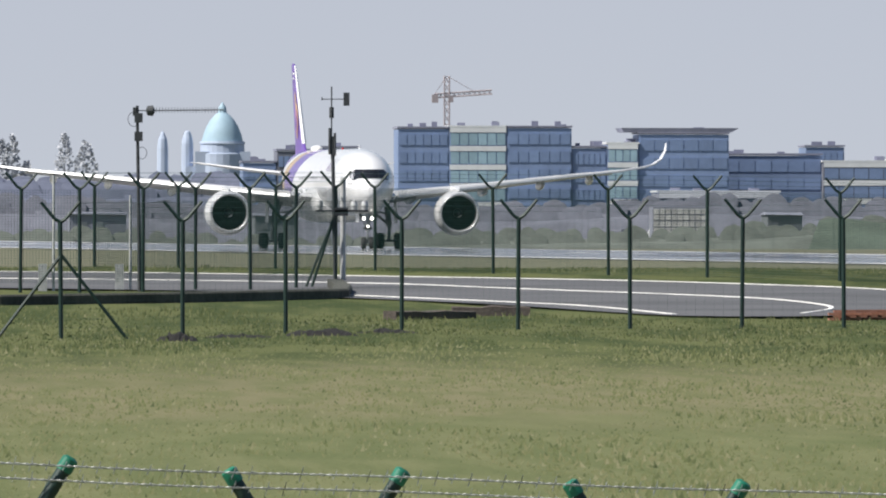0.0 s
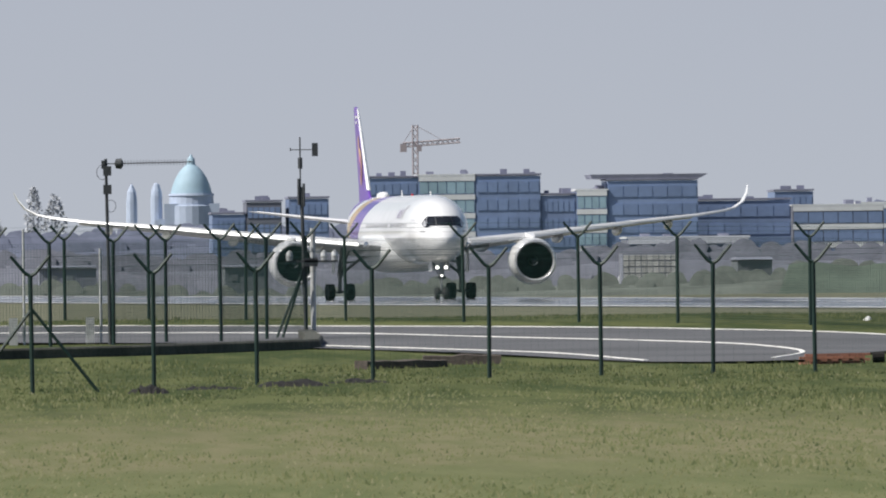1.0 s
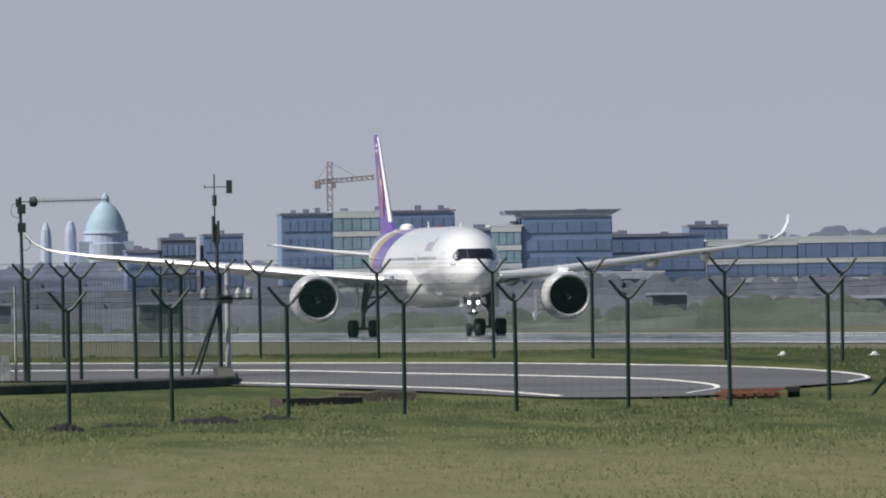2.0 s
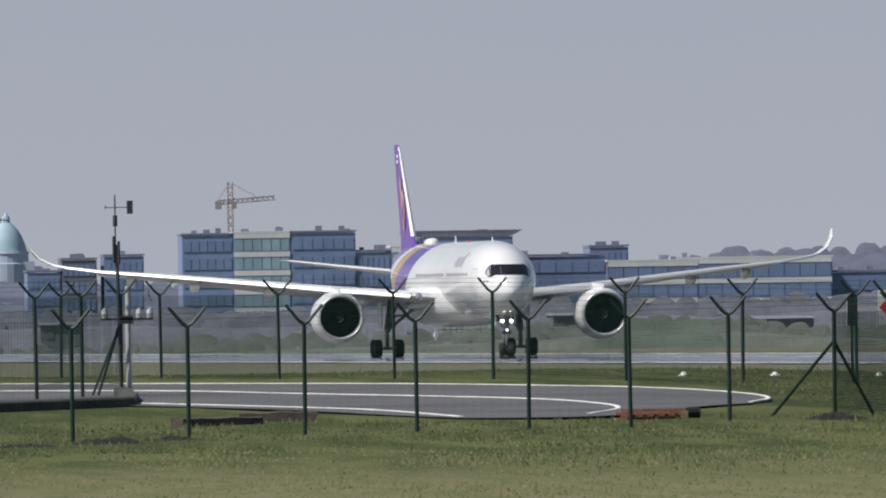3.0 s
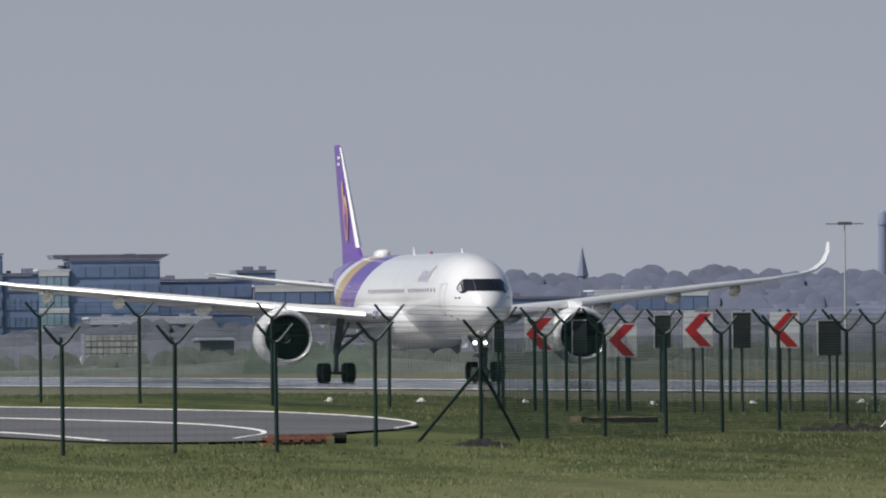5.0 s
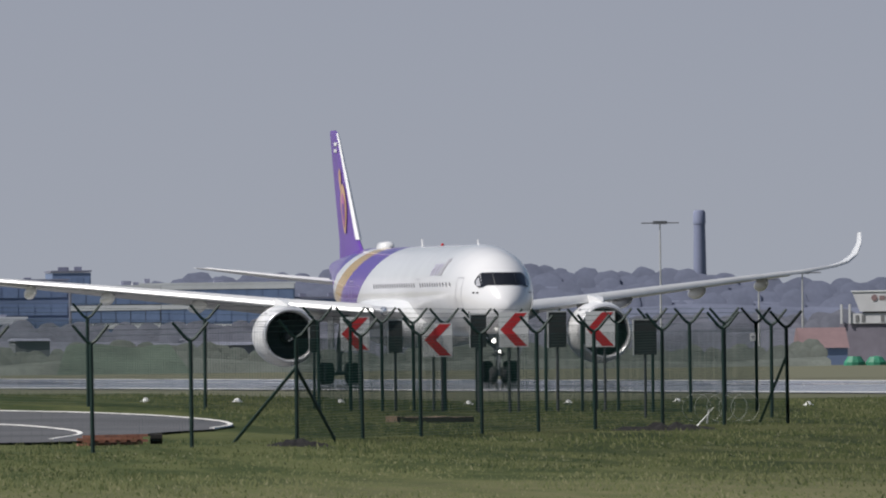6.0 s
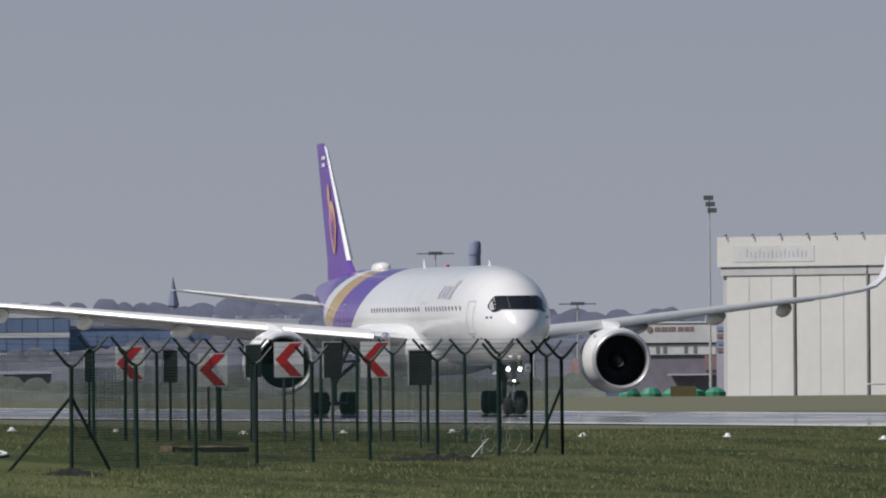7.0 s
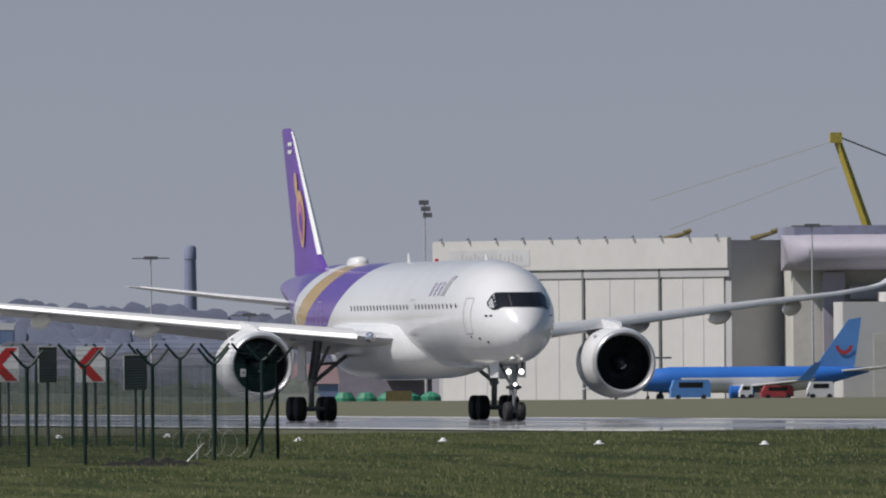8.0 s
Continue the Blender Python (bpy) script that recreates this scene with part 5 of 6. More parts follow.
def parked_airliner():
    y = 2396.0
    p = thing("parked_airliner", "blue parked airliner with a pale blue tail before the hangar", "airplane", m=pose(-4.9, -36, 0))
    zc = 1.0
    bm = bmesh.new()
    rings = []
    for x, r, dz in ((303.8, 0.1, -0.4), (304.6, 0.9, -0.3), (306.5, 1.6, -0.05), (309.5, 1.9, 0), (326, 1.9, 0), (330, 1.65, 0.2), (334.5, 1.0, 0.75), (338.6, 0.35, 1.25)):
        rings.append([(x, y + r * math.cos(a), zc + dz + r * math.sin(a)) for a in (2 * math.pi * i / 20 for i in range(20))])
    loft(bm, rings)
    part("fuselage", bm, M_SKYBLUE, p, smooth=True)
    bm = bmesh.new()
    rings = []
    for x, r, dz in ((308.5, 1.2, -0.4), (311.0, 1.93, 0), (326, 1.93, 0), (330, 1.68, 0.2), (333.5, 0.9, 0.5)):
        rings.append([(x, y + r * math.cos(a), zc + dz + r * math.sin(a)) for a in (math.pi * (0.95 + 1.10 * i / 10) for i in range(11))])
    loft(bm, rings)
    part("belly", bm, M_VANW, p, "pale grey belly", smooth="edges")
    bm = bmesh.new()
    loft(bm, [[(328.8, y - 0.2, 2.4), (328.8, y + 0.2, 2.4), (336.2, y + 0.2, 2.0), (336.2, y - 0.2, 2.0)], [(331.2, y - 0.2, 3.4), (331.2, y + 0.2, 3.4), (336.6, y + 0.2, 3.2), (336.6, y - 0.2, 3.2)],
              [(335.7, y - 0.1, 9.6), (335.7, y + 0.1, 9.6), (337.6, y + 0.1, 9.9), (337.6, y - 0.1, 9.9)]])
    fin = part("fin", bm, M_PALEBLUE, p, "pale blue tail fin")
    bm = bmesh.new()
    for i in range(9):
        a0, a1 = math.pi * (1.05 + i / 10), math.pi * (1.05 + (i + 1) / 10)
        c = (335.0, y - 0.35, 6.0)
        quad(bm, [(c[0] + 1.3 * math.cos(a0), c[1], c[2] + 1.5 * math.sin(a0)), (c[0] + 1.3 * math.cos(a1), c[1], c[2] + 1.5 * math.sin(a1)),
                  (c[0] + 0.8 * math.cos(a1), c[1], c[2] + 0.9 * math.sin(a1)), (c[0] + 0.8 * math.cos(a0), c[1], c[2] + 0.9 * math.sin(a0))])
    part("tail_mark", bm, M_VANR, fin, "red curved stroke")
    bm = bmesh.new()
    loft(bm, [[(318, y - 1.5, 0.1), (324.5, y - 1.5, 0.1), (324.5, y - 1.5, -0.2), (318, y - 1.5, -0.3)], [(326, y - 15, 0.9), (328, y - 15, 0.9), (328, y - 15, 0.75), (326, y - 15, 0.75)]])
    part("wing", bm, M_WING, p)
    bm = bmesh.new()
    loft(bm, [[(326, y - 15, 0.8), (328, y - 15, 0.8), (328, y - 15.2, 0.8), (326, y - 15.2, 0.8)], [(328.6, y - 15.6, 3.4), (329.6, y - 15.6, 3.4), (329.6, y - 15.7, 3.4), (328.6, y - 15.7, 3.4)]])
    part("winglet", bm, M_PALEBLUE, p)
    bm = bmesh.new()
    loft(bm, [[(334.5, y - 0.8, 2.3), (338.5, y - 0.8, 2.3), (338.5, y - 0.8, 2.1), (334.5, y - 0.8, 2.1)], [(340.5, y - 7, 2.9), (342.5, y - 7, 2.9), (342.5, y - 7, 2.8), (340.5, y - 7, 2.8)]])
    part("tailplane", bm, M_WING, p)
    bm = bmesh.new()
    revolve(bm, [(0, 0.8), (0.1, 1.0), (2.2, 1.0), (3.6, 0.6)], (317.5, y - 5, -0.9), "x", 16)
    part("engine", bm, M_SKYBLUE, p, smooth="edges")
    for x in (308, 321):
        bm = bmesh.new()
        tube(bm, (x, y, -2), (x, y, 0), 0.2, n=6)
        revolve(bm, [(-0.4, 0.55), (0.4, 0.55)], (x, y, -1.45), "y", 14)
        part("landing_gear", bm, M_RUBBER, p)


parked_airliner()


def small_aircraft():
    """A small propeller aircraft with a high tailplane, seen from behind."""
    p = thing("light_aircraft", "small white propeller aircraft with a high tailplane on the apron", "airplane", m=pose(301.6, 2380, -2.0, 0, 0, 8))
    bm = bmesh.new()
    rings = [[(0.9 * r * math.cos(a), y, 2.1 + dz + r * math.sin(a)) for a in (2 * math.pi * i / 14 for i in range(14))]
             for y, r, dz in ((-6.5, 0.2, 0.8), (-4, 0.55, 0.4), (0, 0.85, 0), (4, 0.8, 0), (6.5, 0.3, -0.1))]
    loft(bm, rings)
    part("fuselage", bm, M_VANW, p, smooth=True)
    bm = bmesh.new()
    loft(bm, [[(-0.12, -6.6, 2.9), (0.12, -6.6, 2.9), (0.12, -3.6, 2.6), (-0.12, -3.6, 2.6)], [(-0.10, -7.2, 6.1), (0.10, -7.2, 6.1), (0.10, -5.8, 6.1), (-0.10, -5.8, 6.1)]])
    part("fin", bm, M_LAMPHEAD, p, "grey tail fin")
    bm = bmesh.new()
    loft(bm, [[(x, -7.4, 6.12), (x, -5.9, 6.12), (x, -5.9, 6.40), (x, -7.4, 6.34)] for x in (-4.0, -0.4, 0.4, 4.0)])
    part("tailplane", bm, M_LAMPHEAD, p, "grey high tailplane")
    bm = bmesh.new()
    loft(bm, [[(x, -0.6, 1.7), (x, 1.3, 1.7), (x, 1.3, 1.95), (x, -0.6, 1.85)] for x in (-7.5, 0, 7.5)])
    part("wing", bm, M_WING, p)
    for x in (-2.4, 2.4):
        bm = bmesh.new()
        revolve(bm, [(-1.6, 0.12), (-0.6, 0.45), (1.6, 0.45), (2.2, 0.2)], (x, 0.6, 1.8), "y", 12)
        tube(bm, (x, 0.3, 0.3), (x, 0.3, 1.6), 0.1, n=6)
        revolve(bm, [(-0.15, 0.36), (0.15, 0.36)], (x, 0.3, 0.36), "x", 12)
        part("engine_nacelle", bm, M_LAMPHEAD, p, "dark nacelle with its wheel leg")


small_aircraft()


def vehicle(name, x, y, w, h, material, label):
    v = thing(name, label, "vehicle", "apron vehicles")
    bm = bmesh.new()
    z = ground_z(x, y)
    loft(bm, [[(x - w / 2, y + dy, z + 0.35), (x + w / 2, y + dy, z + 0.35), (x + w / 2, y + dy, z + h * 0.8), (x + w / 2 - 0.3, y + dy, z + h), (x - w / 2 + 0.5, y + dy, z + h), (x - w / 2, y + dy, z + h * 0.55)] for dy in (-1, 1)])
    part("body", bm, material, v)
    for dx in (-w * 0.32, w * 0.32):
        bm = bmesh.new()
        revolve(bm, [(-0.12, 0.38), (0.12, 0.38)], (x + dx, y - 1.0, z + 0.38), "y", 12)
        part("wheel", bm, M_RUBBER, v)
    bm = bmesh.new()
    box(bm, x - w * 0.3, x + w * 0.3, y - 1.02, y - 1.0, z + h * 0.62, z + h * 0.88)
    part("window", bm, M_GLASS, v)


vehicle("apron_truck", 318.9, 2350, 4.6, 2.0, M_VANR, "dark red and black apron truck")
vehicle("apron_van", 325.2, 2350, 3.8, 2.5, M_VANW, "white boxy apron van")
vehicle("apron_bus", 306.2, 2350, 5.8, 2.9, M_PALEBLUE, "low blue apron bus before the hangar")
vehicle("apron_van", 314.3, 2350, 1.8, 2.2, M_VANW, "small white apron van")
vehicle("service_truck", 132.5, 2610, 4.0, 3.4, M_VANW, "white service truck on the apron")
vehicle("service_truck", 128.0, 2620, 3.2, 3.0, M_LOWB, "grey service truck on the apron")


def boom_crane():
    y = 2500
    c = thing("mobile_crane", "yellow telescopic mobile crane boom behind the terminal", "crane")
    bm = bmesh.new()
    tube(bm, (357.0, y, 14), (348.8, y, 38.0), 0.85, 0.6, n=4)
    part("boom", bm, M_YELLOW, c)
    bm = bmesh.new()
    box(bm, 347.8, 349.6, y - 0.6, y + 0.6, 37.2, 38.8)
    part("boom_head", bm, M_YELLOW, c)
    bm = bmesh.new()
    tube(bm, (349.5, y, 38.0), (362, y, 33), 0.12, n=4)
    part("hoist_rope", bm, M_MASTD, c)
    for dx, dz in ((-29, -9.5), (-26, -14)):
        bm = bmesh.new()
        tube(bm, (348.8, y, 37.6 if dz > -12 else 33.5), (348.8 + dx, y, 38 + dz), 0.03, n=3)
        part("stay_rope", bm, M_YELLOW, c)
    bm = bmesh.new()
    box(bm, 355, 363, y - 2, y + 2, -2, 14)
    part("carrier", bm, M_YELLOW, c)
    for x in (309.5, 322.5):
        d = bmesh.new()
        z = 22.0
        tube(d, (x * 1.02, 2452, z + 0.1), (x * 1.02 + 4.0, 2452, z + 1.2), 0.5, 0.25, n=5)
        tube(d, (x * 1.02 + 3.0, 2452, z + 1.2), (x * 1.02 + 4.2, 2452, z + 1.5), 0.3, n=5)
        solid("roof_crane_arm", d, M_OLIVE, "olive folded crane arm above the hangar roof", "crane")


boom_crane()


def tower_crane():
    y = 3600
    c = thing("tower_crane", "hazed red-grey tower crane behind the offices", "crane")

    def lattice(name, a, b, w, n):
        bm = bmesh.new()
        a, b = Vector(a), Vector(b)
        d = (b - a).normalized()
        u = d.cross(Vector((0, 1, 0))).normalized() * w / 2
        v = Vector((0, w / 2, 0))
        for s, t in ((1, 1), (1, -1), (-1, 1), (-1, -1)):
            tube(bm, a + u * s + v * t, b + u * s + v * t, 0.14, n=4)
        for k in range(n):
            p, q = a.lerp(b, k / n), a.lerp(b, (k + 1) / n)
            for t in (1, -1):
                tube(bm, p + u + v * t, q - u + v * t, 0.09, n=3)
                tube(bm, p - u + v * t, q + u + v * t, 0.09, n=3)
        part(name, bm, M_CRANE, c)
    lattice("tower", (135.9, y, 0), (135.9, y, 33.8), 1.1, 20)
    lattice("jib", (135.9, y, 29.6), (145.8, y, 30.3), 0.9, 9)
    lattice("counter_jib", (135.9, y, 29.6), (133.2, y, 29.4), 0.9, 3)
    bm = bmesh.new()
    box(bm, 132.6, 134.0, y - 0.8, y + 0.8, 27.9, 29.7)
    part("counterweight", bm, M_CRANE, c)
    bm = bmesh.new()
    tube(bm, (135.9, y, 33.8), (142, y, 30.4), 0.07, n=3)
    tube(bm, (135.9, y, 33.8), (133.2, y, 29.8), 0.07, n=3)
    part("tie_rod", bm, M_CRANE, c)
    bm = bmesh.new()
    box(bm, 136.2, 137.3, y - 0.9, y + 0.2, 28.0, 29.5)
    part("cab", bm, M_CRANE, c)


tower_crane()


def office(label, x0, x1, y, top, wall, band=None, glass=None, storeys=6, sh=3.5, depth=25, cols=6, roof=True):
    b = thing("office_building", label, "building", "office blocks")
    bm = bmesh.new()
    box(bm, x0, x1, y, y + depth, -4, top)
    part("wall", bm, wall, b)
    for k in range(storeys):
        z1 = top - k * sh
        if band is not None:
            bm = bmesh.new()
            box(bm, x0 + 0.1, x1 - 0.1, y - 0.18, y, z1 - 0.85, z1 + 0.15)
            part("spandrel", bm, band, b, "pale spandrel band")
        if glass is not None:
            w = (x1 - x0 - 0.4) / cols
            for i in range(cols):
                bm = bmesh.new()
                xa = x0 + 0.2 + i * w
                box(bm, xa + 0.09, xa + w - 0.09, y - 0.12, y, z1 - sh + 0.35, z1 - 1.0)
                part("window", bm, glass, b)
    if roof:
        bm = bmesh.new()
        box(bm, x0 - 0.2, x1 + 0.2, y - 0.2, y + depth, top + 0.16, top + 0.5)
        part("roof", bm, M_OFFW if band is not None else M_ROOF, b)
        rng = random.Random(int(x0))
        for k in range(3):
            bm = bmesh.new()
            xx = rng.uniform(x0 + 1, x1 - 2)
            box(bm, xx, xx + rng.uniform(0.8, 2.0), y + 4 + 2.5 * k, y + 6 + 2.5 * k, top + 0.5, top + rng.uniform(0.8, 1.5))
            part("roof_plant", bm, M_ROOF, b)
    return b


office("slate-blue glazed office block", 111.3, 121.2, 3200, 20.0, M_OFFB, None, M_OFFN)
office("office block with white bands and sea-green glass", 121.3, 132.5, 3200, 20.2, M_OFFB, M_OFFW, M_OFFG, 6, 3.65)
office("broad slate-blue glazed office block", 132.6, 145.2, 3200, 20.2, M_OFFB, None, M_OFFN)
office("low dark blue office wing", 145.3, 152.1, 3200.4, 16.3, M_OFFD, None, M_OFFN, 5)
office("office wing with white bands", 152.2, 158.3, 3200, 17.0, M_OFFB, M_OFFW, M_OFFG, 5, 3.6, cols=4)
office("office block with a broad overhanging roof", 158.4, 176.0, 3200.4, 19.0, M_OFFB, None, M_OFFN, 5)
bm = bmesh.new()
loft(bm, [[(155.4, 3200.3, 19.5), (176.6, 3200.3, 19.5), (176.6, 3225, 19.5), (155.4, 3225, 19.5)], [(155.0, 3200.2, 20.3), (178.0, 3200.2, 20.3), (178.0, 3225, 20.3), (155.0, 3225, 20.3)]])
solid("canopy_roof", bm, M_ROOF, "dark overhanging roof above the offices", "roof")
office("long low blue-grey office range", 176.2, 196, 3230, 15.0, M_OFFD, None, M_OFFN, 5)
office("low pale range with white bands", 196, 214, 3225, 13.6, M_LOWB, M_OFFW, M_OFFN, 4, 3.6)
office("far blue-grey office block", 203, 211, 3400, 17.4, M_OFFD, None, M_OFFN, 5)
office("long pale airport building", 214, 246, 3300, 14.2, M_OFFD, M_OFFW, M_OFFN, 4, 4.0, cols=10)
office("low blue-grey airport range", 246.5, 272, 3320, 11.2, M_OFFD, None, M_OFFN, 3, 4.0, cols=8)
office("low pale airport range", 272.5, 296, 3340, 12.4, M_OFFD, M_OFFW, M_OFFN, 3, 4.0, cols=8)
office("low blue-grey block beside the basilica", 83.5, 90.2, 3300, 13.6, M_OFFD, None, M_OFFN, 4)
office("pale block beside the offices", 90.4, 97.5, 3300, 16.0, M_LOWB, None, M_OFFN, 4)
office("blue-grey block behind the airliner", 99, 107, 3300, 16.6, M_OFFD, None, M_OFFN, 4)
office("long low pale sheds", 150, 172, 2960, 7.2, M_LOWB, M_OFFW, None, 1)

# low works and sheds along the far edge of the airfield
rng = random.Random(11)
x = 30.0
while x < 300:
    w = rng.uniform(5, 13)
    y = rng.uniform(2650, 2900)
    sc = y / 2600
    if not 262 < x < 300 and rng.random() < 0.22:
        s = thing("shed", "grey low works building at the airfield's edge", "building", "low works buildings")
        h = rng.uniform(1.6, 4.6)
        bm = bmesh.new()
        box(bm, x * sc, (x + w) * sc, y, y + 20, -4, h)
        part("wall", bm, rng.choice((M_LOWB, M_LOWB, M_LOWB, M_SHEDG)), s)
        bm = bmesh.new()
        loft(bm, [[(x * sc - 0.3, y - 0.4, h), ((x + w) * sc + 0.3, y - 0.4, h), ((x + w) * sc + 0.3, y + 20, h), (x * sc - 0.3, y + 20, h)],
                  [(x * sc, y + 5, h + 0.5), ((x + w) * sc, y + 5, h + 0.5), ((x + w) * sc, y + 14, h + 0.5), (x * sc, y + 14, h + 0.5)]])
        part("roof", bm, rng.choice((M_LOWB, M_SHEDG, M_LOWB)), s)
        for k in range(rng.randint(1, 3)):
            bm = bmesh.new()
            xx = x * sc + (0.15 + 0.28 * k) * w * sc
            box(bm, xx, xx + 0.16 * w * sc, y - 0.1, y, 0.0 + h * 0.25, h * 0.6)
            part("window", bm, M_SHEDG, s)
    x += w + rng.uniform(-2, 1.5)


def works():
    """Nearer single buildings: a panelled wall, a white block, red brick sheds, green covers."""
    w = thing("panelled_shed", "pale shed with a grid of square panels", "building")
    bm = bmesh.new()
    box(bm, 130.9, 139.6, 2600, 2612, -3, 4.5)
    part("wall", bm, M_LOWB, w)
    bm = bmesh.new()
    box(bm, 0, 0.82, -0.15, 0, 0, 0.82)
    me = finish("panel", bm, M_PANEL)
    for i in range(9):
        for j in range(6):
            shared("panel", me, w, pose(131.05 + i * 0.95, 2600, -1.6 + j * 1.0))
    b = thing("airport_block", "white airport block above a dark mauve base", "building")
    bm = bmesh.new()
    box(bm, 302.4, 326.0, 2800, 2820, -3, 4.60)
    part("base_wall", bm, M_MAUVE, b, "dark mauve ground-floor wall")
    bm = bmesh.new()
    box(bm, 304.3, 320.9, 2799.6, 2819, 4.60, 6.33)
    part("lower_wall", bm, M_LOWW, b)
    # the recess gets a dark material, so its shadow is in the colour
    bm = bmesh.new()
    box(bm, 306.7, 320.8, 2799.9, 2819, 6.33, 6.65)
    part("recess", bm, M_HANGD, b, "recessed gap coloured dark as its shadow")
    bm = bmesh.new()
    loft(bm, [[(306.4, y, 6.66), (321.1, y, 6.66), (321.7, y, 10.05), (305.0, y, 10.05)] for y in (2799.2, 2819)])
    part("upper_wall", bm, M_LOWW, b, "white upper wall with a slanting end")
    bm = bmesh.new()
    box(bm, 304.9, 321.8, 2799, 2819, 10.05, 10.25)
    part("coping", bm, M_OFFW, b)
    for x in (305.8, 306.9, 310.4, 311.7, 315.5, 317.2):
        bm = bmesh.new()
        box(bm, x - 0.3, x + 0.3, 2799.5, 2799.6, 4.87, 6.05)
        part("window", bm, M_HANGD, b)
    for x in (303.0, 304.5):
        bm = bmesh.new()
        box(bm, x - 0.2, x + 0.2, 2799.3, 2799.6, 4.60, 7.92)
        part("white_post", bm, M_LOWW, b)
    for x0, x1 in ((310.0, 311.0), (311.2, 312.3), (312.5, 313.8), (314.2, 315.2), (315.4, 316.2), (316.4, 317.1)):
        bm = bmesh.new()
        box(bm, x0, x1, 2799.12, 2799.2, 8.61, 9.36)
        part("sign_bar", bm, M_REDROOF, b, "dull red sign bar")
    bm = bmesh.new()
    revolve(bm, [(-0.04, 0.0), (-0.04, 0.55), (0.04, 0.55), (0.04, 0.0)], (309.1, 2799.1, 9.0), "y", 16)
    part("sign_disc", bm, M_REDROOF, b, "dull red sign disc")
    bm = bmesh.new()
    box(bm, 312.6, 320.6, 2798, 2800, 1.02, 1.29)
    part("canopy", bm, M_LILAC, b)
    bm = bmesh.new()
    box(bm, 318.8, 323.8, 2799.7, 2800, 1.93, 4.98)
    part("red_panel", bm, M_REDROOF, b, "dull red wall panel")
    t = thing("stair_tower", "grey and red airport stair tower beside the white block", "building")
    bm = bmesh.new()
    box(bm, 321.9, 324.0, 2797, 2799, -3, 10.05)
    part("wall", bm, M_LILAC, t)
    for k in range(4):
        bm = bmesh.new()
        box(bm, 322.1, 323.7, 2796.85, 2797, 5.0 + k * 1.2, 5.7 + k * 1.2)
        part("window", bm, M_OFFD if k % 2 else M_REDROOF, t)
    # the block and its tower stand turned towards the apron
    for ob in (b, t):
        ob.matrix_world = pose(304, 2800, 0, 0, 0, -25) @ pose(-304, -2800, 0)
    for k in range(3):
        bm = bmesh.new()
        tube(bm, (320.4 + 0.95 * k, 2786, -3), (320.4 + 0.95 * k, 2786, 2.3), 0.42, n=14)
        solid("storage_tank", bm, M_LOWW, "slim white upright storage tank", "tank", "upright tanks")
    s = thing("brick_shed", "low shed with a dull red roof at the airfield's edge", "building")
    x0, x1, y, h = 270.7, 277.8, 2560, 0.7
    bm = bmesh.new()
    box(bm, x0, x1, y, y + 12, -3, h)
    part("wall", bm, M_OFFD, s)
    bm = bmesh.new()
    loft(bm, [[(x0 - .3, y - .3, h), (x1 + .3, y - .3, h), (x1 + .3, y + 12, h), (x0 - .3, y + 12, h)], [(x0 - .3, y + 5, h + 3.2), (x1 + .2, y + 5, h + 3.2), (x1 + .2, y + 7, h + 3.2), (x0 - .3, y + 7, h + 3.2)]])
    part("roof", bm, M_REDROOF, s, "dull red tiled roof")
    rng = random.Random(8)
    for k in range(5):
        bm = bmesh.new()
        x, y = 213.5 + k * 2.6, 1960
        n = 10
        rings = [[(x + 1.3 * math.cos(a) * r, y + math.sin(a) * r, -1.3 + z) for a in (2 * math.pi * i / n for i in range(n))]
                 for r, z in ((1.0, 0.0), (0.98, 0.7 + rng.uniform(0, 0.3)), (0.6, 1.1 + rng.uniform(0, 0.4)), (0.1, 1.5))]
        loft(bm, rings)
        solid("tarpaulin_load", bm, M_TARP, "rounded load under a green tarpaulin", "load", "loads under tarpaulins")
    bm = bmesh.new()
    box(bm, 167.2, 169.6, 1500, 1500.15, -0.1, 0.95)
    solid("taxiway_board", bm, M_OLIVE, "olive taxiway board beyond the runway", "sign board")
    bm = bmesh.new()
    nx, nz = 40, 6
    rows = []
    for j in range(nz):
        v = j / (nz - 1)
        rows.append([(131.5 + (i / (nx - 1)) * 19 + v * 2.5 * (1 - 2 * (i / (nx - 1))), 2200 + v * 14, -2 + v * 5.0 * (0.9 + 0.12 * noise.noise((i * 0.06, 0, 0)))) for i in range(nx)])
    loft(bm, rows, close=False, cap0=False, cap1=False)
    solid("grass_bank", bm, M_BANK, "green grassed earth bank beyond the runway", "bank", kind="structure", smooth=True)


works()


